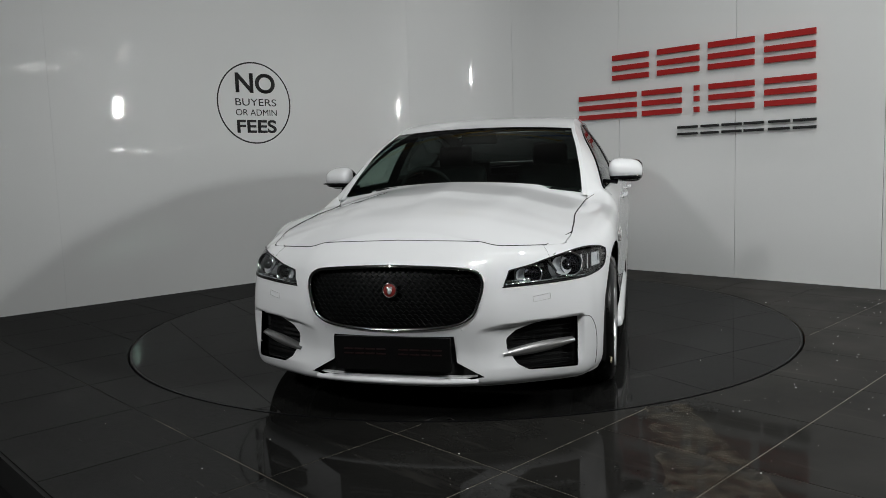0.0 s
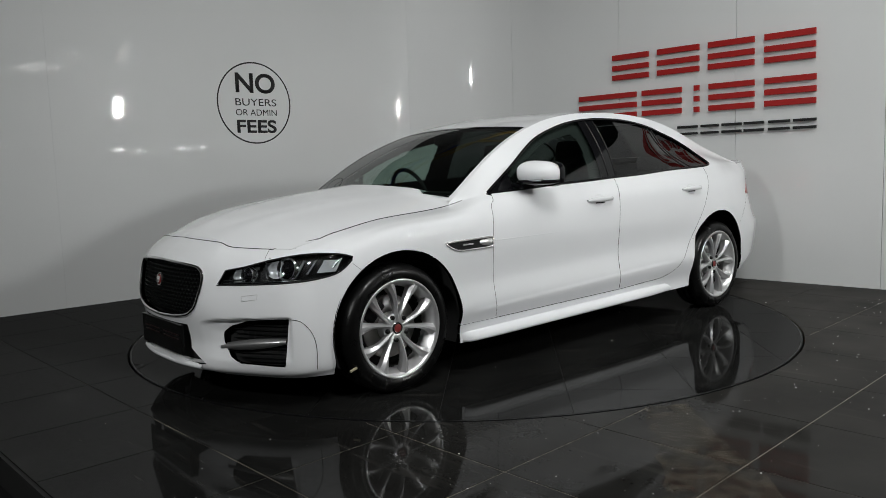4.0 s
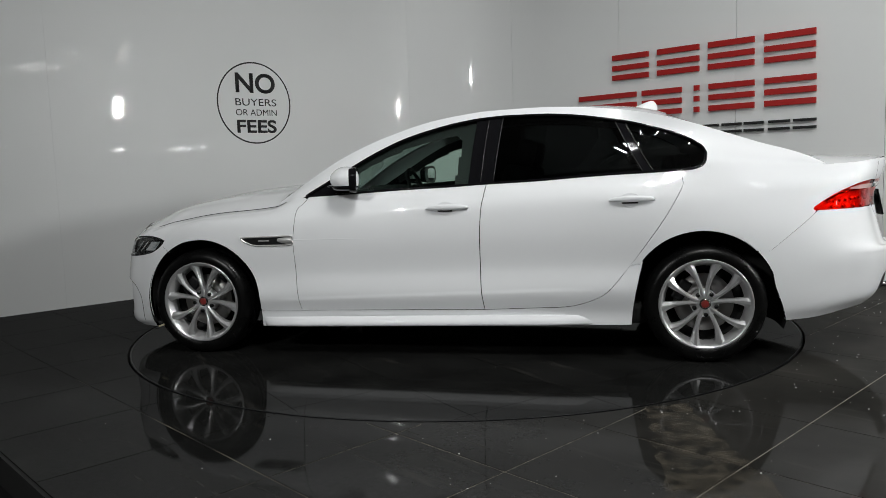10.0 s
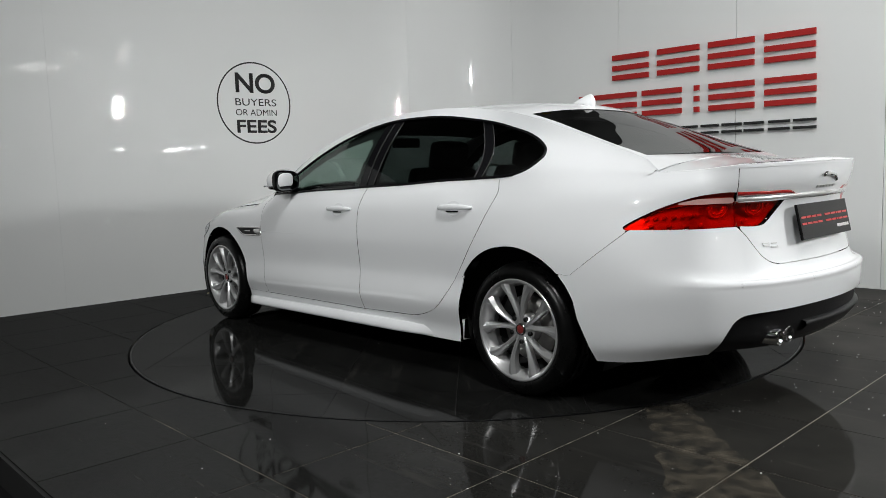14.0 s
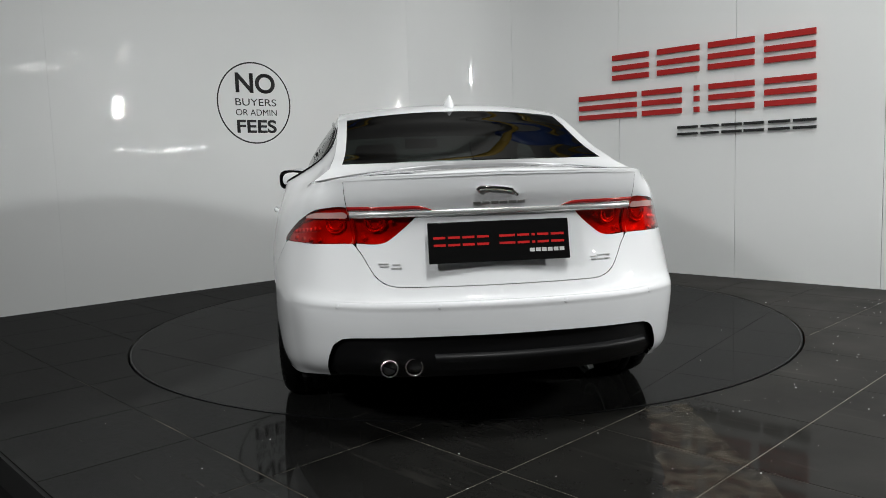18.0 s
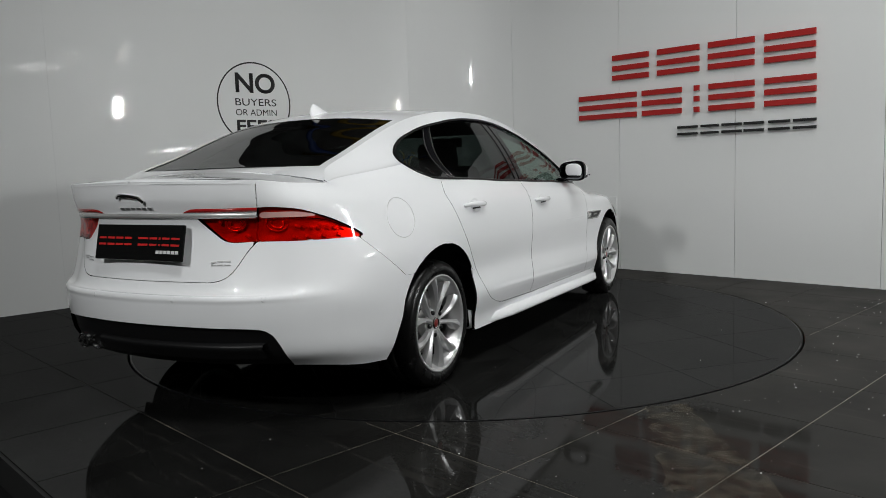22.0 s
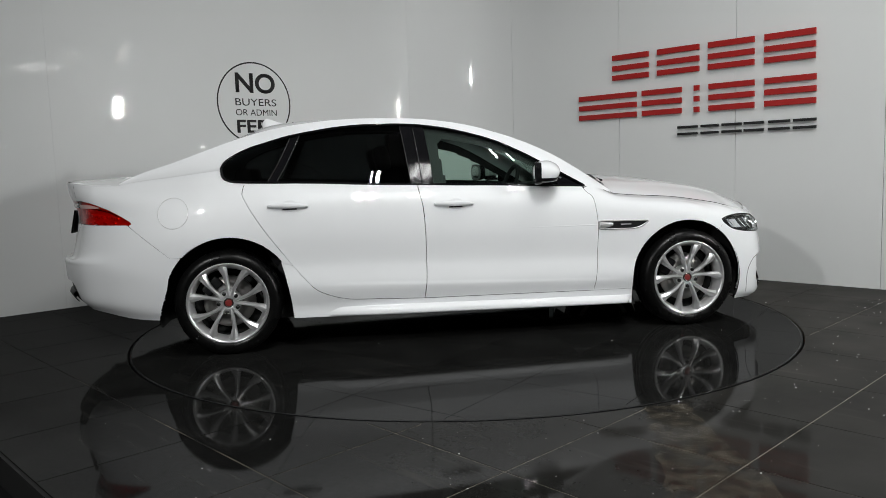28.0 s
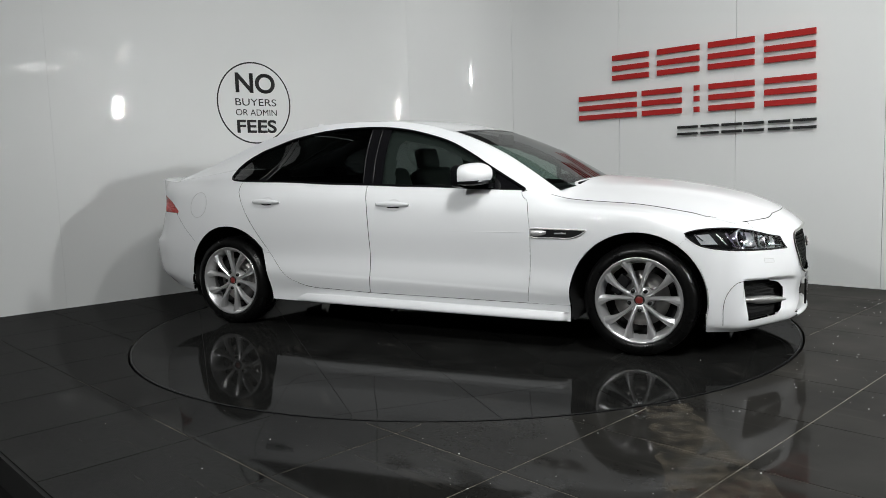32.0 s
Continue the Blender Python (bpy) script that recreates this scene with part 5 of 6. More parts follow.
    v, f = lathe([(.0001, -.06), (.20, -.06), (.212, -.05), (.214, .0)], 40)
    mesh_object("dark_barrel", v, f, DARK, wheel)
    return wheel


NUT = material("dark_nut", (0.05, 0.05, 0.05), 0.3, metal=1.0)
material_red_cap = material("cap_red", (0.20, 0.025, 0.022), 0.3, coat=0.5, vary=0.5, vary_scale=150)


def wheels(car):
    first = build_wheel(car)
    poses = [(1.492, .815, -9), (-1.48, .81, 3.5), (1.49, -.815, 1), (-1.482, -.81, -12)]
    for i, (x, y, roll) in enumerate(poses):
        m = Matrix.Translation((x, y, .3205)) @ Matrix.Rotation(0 if y > 0 else math.pi, 4, "Z") @ Matrix.Rotation(radians(roll), 4, "Y")
        if i == 0:
            first.matrix_basis = m
        else:
            copy_thing(first, m)
    # dark wheel housings
    for cx, cz, r in (F_ARCH, (R_ARCH[0] - .02, R_ARCH[1], R_ARCH[2] + .05)):
        for s in (1, -1):
            verts, faces = [], []
            n = 28
            for i in range(n + 1):
                a = math.pi * (-.12 + 1.24 * i / n)
                for y in (.885 if cx > 0 else .80, .55):
                    verts.append((cx + (r + .006) * math.cos(a), s * y, cz + (r + .006) * math.sin(a)))
            faces = grid_faces(n + 1, 2)
            k = len(verts)
            verts += [(cx, s * .55, cz)]
            faces += [(i * 2 + 1, (i + 1) * 2 + 1, k) for i in range(n)]
            mesh_object("wheel_housing", verts, faces, DARK, car, "dark wheel housing")


# ---- the car: inside ----
def interior(car):
    bm = bmesh.new()
    box(bm, (-.35, 0, .24), (2.3, 1.5, .12), .03)
    box(bm, (.05, 0, .24), (3.9, 1.1, .1), .03)
    part("floor_pan", bm, DARK, car)
    bm = bmesh.new()
    box(bm, (.72, 0, .80), (.42, 1.45, .30), .08)
    box(bm, (.62, -.36, .93), (.25, .36, .10), .04)
    box(bm, (.25, 0, .50), (1.2, .26, .30), .04)
    part("dashboard", bm, TRIM, car)
    bm = bmesh.new()
    box(bm, (-1.55, 0, .94), (.55, 1.3, .06), .02)
    part("parcel_shelf", bm, TRIM, car)
    for y in (.37, -.37):
        bm = bmesh.new()
        box(bm, (-.05, y, .46), (.52, .50, .20), .06)
        box(bm, (-.36, y, .80), (.16, .50, .62), .06, Matrix.Rotation(radians(-18), 3, "Y"))
        part("front_seat", bm, TRIM, car, "black leather front seat", True)
        bm = bmesh.new()
        box(bm, (-.48, y, 1.17), (.10, .26, .17), .04, Matrix.Rotation(radians(-12), 3, "Y"))
        part("headrest", bm, TRIM, car, "", True)
    bm = bmesh.new()
    box(bm, (-.95, 0, .45), (.5, 1.3, .2), .06)
    box(bm, (-1.25, 0, .76), (.16, 1.3, .55), .06, Matrix.Rotation(radians(-25), 3, "Y"))
    part("rear_bench", bm, TRIM, car, "black leather rear bench", True)
    for y in (.40, -.40):
        bm = bmesh.new()
        box(bm, (-1.40, y, 1.07), (.09, .26, .13), .04)
        part("headrest", bm, TRIM, car, "", True)
    pts = [(.40 + .06 * math.cos(a), -.36 + .18 * math.sin(a), .92 + .17 * math.cos(a)) for a in np.linspace(0, 2 * math.pi, 40)[:-1]]
    v, f = tube(pts, .014, 8, True)
    mesh_object("steering_wheel", v, f, TRIM, car)
    sheet("headlining", [[roof_point(x, f, -.035) for f in np.linspace(-.9, .9, 15)][::-1] for x in np.linspace(.2, -1.12, 15)], HEADLINER, car)
    bm = bmesh.new()
    box(bm, (.36, 0, 1.28), (.03, .24, .07), .012)
    part("interior_mirror", bm, BLACK, car)


CAR = thing("car", Matrix(), "glossy white four-door saloon car parked on the turntable", "car")
body_panels(CAR)
bonnet_and_deck(CAR)
greenhouse(CAR)
wheels(CAR)
interior(CAR)



# ---- the car: lamps, grille, trim ----
def rp(q, z, off=0.0):
    """Point and outward normal on the skin, left side."""
    q = np.array([float(q)])
    v = v_at(q, np.array([float(z)]))
    p, n = skin(q, v)[0], skin_normal(q, v)[0]
    return Vector(p) + Vector(n) * off, Vector(n)


def facing(p, n, side=1):
    """A pose with y out of the skin."""
    p, n = Vector((p.x, p.y * side, p.z)), Vector((n.x, n.y * side, n.z))
    up = Vector((0, 0, 1))
    x = n.cross(up).normalized()
    z = x.cross(n).normalized()
    m = Matrix((x, n, z)).transposed().to_4x4()
    m.translation = p
    return m


def bars(parent, m, rows, mat, label, depth=.0015):
    """Plain bars in the plane of m (x across, z up, y out)."""
    for x0, x1, z0, z1 in rows:
        bm = bmesh.new()
        box(bm, ((x0 + x1) / 2, 0, (z0 + z1) / 2), (abs(x1 - x0), depth, z1 - z0))
        ob = part("bar", bm, mat, parent, label)
        ob.matrix_basis = m


def outline_tube(name, poly, radius, mat, car, label="", off=0.0, both=True, flat=1.0, closed=True, sides=8):
    pts = [rp(max(q, 0), z, off)[0] for q, z in poly]
    for s in ((1, -1) if both else (1,)):
        v, f = tube([(p.x, p.y * s, p.z) for p in pts], radius, sides, closed, flat)
        mesh_object(name, v, f, mat, car, label)


HONEY = material("grille_black", (0.004, 0.005, 0.0045), 0.45, ior=1.25)
MIRRORGLASS = material("mirror_glass", (0.14, 0.145, 0.15), 0.02, metal=1.0)
LAMPGREY = material("lamp_bowl", (0.66, 0.67, 0.68), 0.2, metal=0.45, vary=0.2, vary_scale=22)
TAILBOWL = material("tail_bowl", (0.80, 0.66, 0.56), 0.3, metal=0.45, bump=0.9, bump_scale=60, vary=0.6, vary_scale=16)
DRL = material("lamp_chrome", (0.8, 0.82, 0.84), 0.12, metal=1.0)
BULB = material("tail_bulb", (0.95, 0.86, 0.75), 0.22, metal=0.6)
PALELENS = material("pale_lens", (0.62, 0.36, 0.33), 0.12, coat=1.0, vary=0.15, vary_scale=40)
REDGLASS = glass_material("red_lens", (0.94, 0.06, 0.03))
STRIPCHROME = material("strip_chrome", (0.78, 0.78, 0.77), 0.26, metal=0.65)
STRIPRED = material("strip_red", (0.30, 0.010, 0.010), 0.15, coat=1.0)
PLATE_RED = material("plate_red", (0.5, 0.02, 0.02), 0.3)
WHITEINK = material("plate_white", (0.6, 0.6, 0.6), 0.4)
PLATE_BLACK = material("plate_black", (0.006, 0.006, 0.006), 0.08, ior=1.3)


def headlamps(car):
    for shell in panel("headlamp", HEADLAMP, BLACK, car, "headlamp with twin projectors and a bright light blade", gap=0, lip=0, off=-.045):
        s = 1 if shell.data.vertices[0].co.y > 0 else -1
        for q, z, r, inset in ((qn(.785), .668, .050, .024), (qn(.615), .636, .038, .022)):
            p, n = rp(q, z, -inset)
            m = facing(p, (n + Vector((.9, 0, 0))).normalized(), s)
            v, f = lathe([(r * .55, -.024), (r * .9, .0), (r, .012), (r * 1.10, .010), (r * 1.12, -.024)], 36)
            mesh_object("bezel", v, f, DRL, shell, "chrome projector ring").matrix_basis = m
            v, f = lathe([(.0005, .016), (r * .3, .014), (r * .6, .006), (r * .88, -.010)], 28)
            mesh_object("projector", v, f, GLOSSBLACK, shell, "dark glass projector lens").matrix_basis = m
            # half-barrel reflector beside each projector, towards the grille
            verts, nb = [], 14
            for i in range(nb + 1):
                a = math.pi * (.5 + i / nb)
                for along, k in ((-.030, 1.0), (.004, 1.12), (.012, 1.22)):
                    verts.append((-math.cos(a) * r * .5 + r * 1.55, along - .03 * math.sin(math.pi * i / nb), math.sin(a) * r * k * .86))
            mesh_object("reflector_bowl", verts, grid_faces(nb + 1, 3), LAMPGREY, shell, "silver reflector bowl").matrix_basis = facing(*rp(q, z, -.012), s) @ Matrix.Diagonal((s, 1, 1, 1))
            pb, nb_ = rp(q - r * 1.15, z - .004, -.036)
            v, f = lathe([(.0005, -.004), (r * .5, -.001), (r * .8, .006), (r * 1.0, .016)], 28)
            mesh_object("reflector_dish", v, f, LAMPGREY, shell, "silver reflector dish").matrix_basis = facing(pb, nb_, s) @ Matrix.Diagonal((.95, 1, .85, 1))
        for dz, a, b in ((.010, .50, .83), (.024, .505, .60)):
            pts = []
            for y in np.linspace(a, b, 16):
                p, n = rp(qn(y), .585 + dz + (y - .48) * .045, -.012)
                pts.append((p.x, p.y * s, p.z))
            v, f = tube(pts, .0055, 6, False, .8)
            mesh_object("light_blade", v, f, DRL, shell, "bright light blade")
        # chrome fins that lean outwards, towards the wheel
        for q, z, w, h, lean in ((qn(.70), .664, .012, .060, 24), (qx(1.985), .668, .014, .085, -30), (qx(1.935), .668, .010, .080, -36), (qx(1.815), .680, .008, .060, -48), (qn(.655), .672, .02, .018, 0), (qn(.70), .612, .03, .010, 0)):
            p, n = rp(q, z, -.022)
            bm = bmesh.new()
            box(bm, (0, 0, 0), (w, .014, h), .003)
            part("bezel_fin", bm, DRL, shell).matrix_basis = facing(p, n, s) @ Matrix.Rotation(radians(lean * s), 4, "Y")
        verts = []
        for q, z in ((qx(1.915), .640), (qx(1.872), .700), (qx(1.825), .640), (qx(1.79), .695)):
            p, n = rp(q, z, -.016)
            verts.append((p.x, p.y * s, p.z))
        mesh_object("side_reflector", verts, [(0, 1, 3, 2)], LAMPGREY, shell, "silver side reflector", smooth=False)
    panel("headlamp_lens", HEADLAMP, LENS, car, "clear headlamp cover", gap=.001, lip=0, off=-.001)
    outline_tube("lamp_gasket", HEADLAMP, .0035, BLACK, car, "black headlamp gasket")


def grille(car):
    joined_panel("grille_back", GRILLE, BLACK, car, "black grille backing", gap=0, lip=0, off=-.035)
    # honeycomb of slim bars
    inner = shrink(dense(GRILLE), .004)
    verts, faces = [], []

    qg, zg = np.linspace(0, .5, 60), np.linspace(.42, .69, 40)
    xg = np.array([skin(np.full(40, q), v_at(np.full(40, q), zg))[:, :2] for q in qg])

    def back(q, z):
        i = min(abs(q) / .5 * 59, 58.999)
        j = min(max((z - .42) / .27 * 39, 0), 38.999)
        a, b, u, w = int(i), int(j), i % 1, j % 1
        p = (xg[a, b] * (1 - u) + xg[a + 1, b] * u) * (1 - w) + (xg[a, b + 1] * (1 - u) + xg[a + 1, b + 1] * u) * w
        return Vector((p[0] - .014, p[1], z))

    def strip(q0, z0, q1, z1):
        k = len(verts)
        for q, z in ((q0, z0), (q1, z1)):
            s = 1 if q >= 0 else -1
            p = back(q, z)
            for o in (-.0016, .0016):
                verts.append((p.x, p.y * s, p.z + o))
            for o in (-.0016, .0016):
                verts.append((p.x - .010, p.y * s, p.z + o))
        faces.extend([(k, k + 4, k + 5, k + 1), (k + 1, k + 5, k + 7, k + 3), (k + 2, k + 6, k + 4, k)])
    pw, ph = .0275, .0185
    rows = int(.25 / ph)
    for r in range(rows + 2):
        z = .432 + r * ph
        for c in range(-17, 18):
            q = c * pw + (pw / 2 if r % 2 else 0)
            cells = [(q - pw / 2, z), (q - pw / 6, z + ph / 2), (q + pw / 6, z + ph / 2), (q + pw / 2, z), (q + pw / 6, z - ph / 2), (q - pw / 6, z - ph / 2)]
            if not within(inner, np.array(abs(q)), np.array(z)):
                continue
            for a, b in ((0, 1), (1, 2), (2, 3)):
                strip(*cells[a], *cells[b])
    mesh_object("grille_mesh", verts, faces, HONEY, car, "gloss black honeycomb grille mesh", smooth=False)
    ring = [(q, z) for q, z in dense(GRILLE, .012) if q >= 0]
    ring = sorted(ring, key=lambda p: math.atan2(p[1] - .548, p[0] + .02))
    left = [rp(q, z, .004)[0] for q, z in ring]
    pts = [(p.x, p.y, p.z) for p in left] + [(p.x, -p.y, p.z) for p in left[::-1]]
    v, f = tube(pts, .008, 8, True)
    mesh_object("grille_surround", v, f, CHROME, car, "chrome grille surround")
    p, n = rp(0, .585, -.006)
    m = facing(p, n)
    v, f = lathe([(.0005, .006), (.026, .004), (.028, .002)], 32)
    mesh_object("emblem", v, f, material_red_cap, car, "round red and chrome emblem").matrix_basis = m
    v, f = lathe([(.028, -.004), (.028, .005), (.033, .005), (.035, -.004)], 32)
    mesh_object("emblem_ring", v, f, CHROME, car).matrix_basis = m
    bm = bmesh.new()
    for x, z, rx, rz in ((0, -.002, .012, .013), (-.009, .010, .005, .006), (.009, .010, .005, .006), (0, -.012, .008, .006)):
        made = bmesh.ops.create_icosphere(bm, subdivisions=2, radius=1)["verts"]
        for v in made:
            v.co = Vector((v.co.x * rx + x, v.co.y * .006 + .007, v.co.z * rz + z))
    part("emblem_relief", bm, STRIPCHROME, car, "raised silver emblem relief", True).matrix_basis = m


def front_details(car):
    joined_panel("lower_intake", INTAKE, BLACK, car, "black lower air intake", gap=0, lip=0, off=-.06)
    panel("fog_intake", FOG, BLACK, car, "black honeycomb side intake", gap=0, lip=0, off=-.045)
    for s in (1, -1):
        # silver blade across the side intake
        verts, faces = [], []
        for i, y in enumerate(np.linspace(.482, .775, 13)):
            u = i / 12
            p, n = rp(qn(y), .292 + .034 * u, .004 - .014 * u)
            h = .006 + .018 * math.sin(math.pi * min(1, .12 + u * .75))
            for dz, o in ((-h, -.012), (-h * .3, .004), (h * .5, .0), (h, -.02)):
                verts.append((p.x + n.x * o, (p.y + n.y * o) * s, p.z + dz))
        faces = grid_faces(13, 4, s > 0)
        mesh_object("intake_blade", verts, faces, SATIN, car, "satin silver blade in the side intake")
        # slats of the intake mesh
        for z in np.linspace(.23, .42, 10):
            pts = []
            for y in np.linspace(.53, .775, 8):
                if within(FOG, np.array(qn(y)), np.array(z)):
                    p, n = rp(qn(y), z, -.03)
                    pts.append((p.x, p.y * s, p.z))
            if len(pts) > 2:
                v, f = tube(pts, .0022, 5)
                mesh_object("intake_slat", v, f, HONEY, car)
        # washer cover and parking sensors
        for q, z, r in ((qn(.31), .415, .009),):
            p, n = rp(q, z, -.0012)
            v, f = lathe([(.0005, .0015), (r, .001), (r * 1.15, -.002)], 20)
            mesh_object("parking_sensor", v, f, SATIN if r > .01 else PAINT, car).matrix_basis = facing(p, n, s)
        box_q = [(qn(.60), .515), (qn(.67), .525), (qn(.67), .548), (qn(.60), .538)]
        pts = [rp(q, z, .0002)[0] for q, z in dense(np.array(box_q, float), .01)]
        v, f = tube([(p.x, p.y * s, p.z) for p in pts], .0011, 4, True)
        mesh_object("washer_cover", v, f, SATIN, car)
    outline_tube("fin_line", FIN_LINE, .0016, BLACK, car, "dark joint of the bumper fin", .0002, closed=False, sides=5)
    # number plate, dark, with the dealer's bars
    bm = bmesh.new()
    box(bm, (2.326, 0, .308), (.012, .53, .15), .004)
    part("front_plate", bm, PLATE_BLACK, car, "black front show plate")
    m = Matrix.Translation((2.3335, 0, .305)) @ Matrix.Rotation(radians(-90), 4, "Z")
    bars(car, m, [(-.225 + .05 * i, -.182 + .05 * i, z, z + .006) for i in (0, 1, 2, 3, 5, 6, 7, 8) for z in (.0, .02)], material_dim, "dark red plate bar")
    # lower lip
    verts, faces = [], []
    ys = np.linspace(-.37, .37, 41)
    for y in ys:
        p, n = rp(qn(abs(y)), .192, .0)
        for o, z in ((-.05, .205), (.004, .196), (.010, .186), (.004, .176), (-.06, .160)):
            verts.append((p.x + n.x * o, y + (n.y * o if y > 0 else -n.y * o), z))
    mesh_object("front_lip", verts, grid_faces(41, 5), PAINT, car)


material_dim = material("plate_dim_red", (0.016, 0.004, 0.004), 0.4)


def mirrors(car):
    mid = .950
    for s in (1, -1):
        bm = bmesh.new()
        bmesh.ops.create_uvsphere(bm, u_segments=32, v_segments=22, radius=1)
        for v in bm.verts:
            x, y, z = [math.copysign(abs(c)**.70, c) for c in v.co]
            k = 1 - .40 * max(0, x)**1.6
            v.co = Vector((.512 + x * .088 - .036 * y, s * (mid + y * .101), 1.050 + z * .070 * k - .010 * y * (1 if z > 0 else .2)))
        bmesh.ops.delete(bm, geom=[f for f in bm.faces if f.calc_center_median().z < 1.012], context="FACES")
        part("mirror_cap", bm, PAINT, car, "white door mirror cap", True)
        bm = bmesh.new()
        bmesh.ops.create_uvsphere(bm, u_segments=24, v_segments=14, radius=1)
        for v in bm.verts:
            x, y, z = [math.copysign(abs(c)**.75, c) for c in v.co]
            v.co = Vector((.509 + x * .082 - .034 * y, s * (mid + y * .098), 1.006 + z * .022))
        part("mirror_base", bm, GLOSSBLACK, car, "gloss black mirror underside", True)

        def plate_ring(x, wide, high, n=40):
            out = []
            for i in range(n):
                a = 2 * math.pi * i / n
                c, d = [math.copysign(abs(e)**.62, e) for e in (math.cos(a), math.sin(a))]
                out.append((x - .022 * c, s * (mid + c * wide), 1.044 + d * high * (1 + .10 * c)))
            return out
        for name, rings, mat, label in (("mirror_back", ((.475, .100, .066), (.445, .104, .070), (.434, .101, .067), (.436, .092, .058)), GLOSSBLACK, "gloss black mirror back"),
                                        ("mirror_glass", ((.437, .094, .060), (.4345, .090, .056)), MIRRORGLASS, "mirror glass")):
            verts = [p for r in rings for p in plate_ring(*r)]
            k = 40
            faces = [(i * k + j, i * k + (j + 1) % k, (i + 1) * k + (j + 1) % k, (i + 1) * k + j) for i in range(len(rings) - 1) for j in range(k)]
            faces.append(tuple(range((len(rings) - 1) * k, len(rings) * k)))
            bm = bmesh.new()
            vs = [bm.verts.new(p) for p in verts]
            for f in faces:
                bm.faces.new([vs[i] for i in f])
            ob = part(name, bm, mat, car, label, True)
            ob.data.set_sharp_from_angle(angle=radians(50))
        bm = bmesh.new()
        box(bm, (.55, s * .855, .982), (.10, .10, .022), .008, Matrix.Rotation(radians(-s * 8), 3, "X"))
        part("mirror_arm", bm, GLOSSBLACK, car)
        v, f = tube([(.588 - .030 * (y + .05) - 1.2 * max(0, y - .03)**2, s * (mid + y), 1.013) for y in np.linspace(-.06, .088, 12)], .0055, 6)
        mesh_object("indicator", v, f, DRL, car, "clear indicator strip")


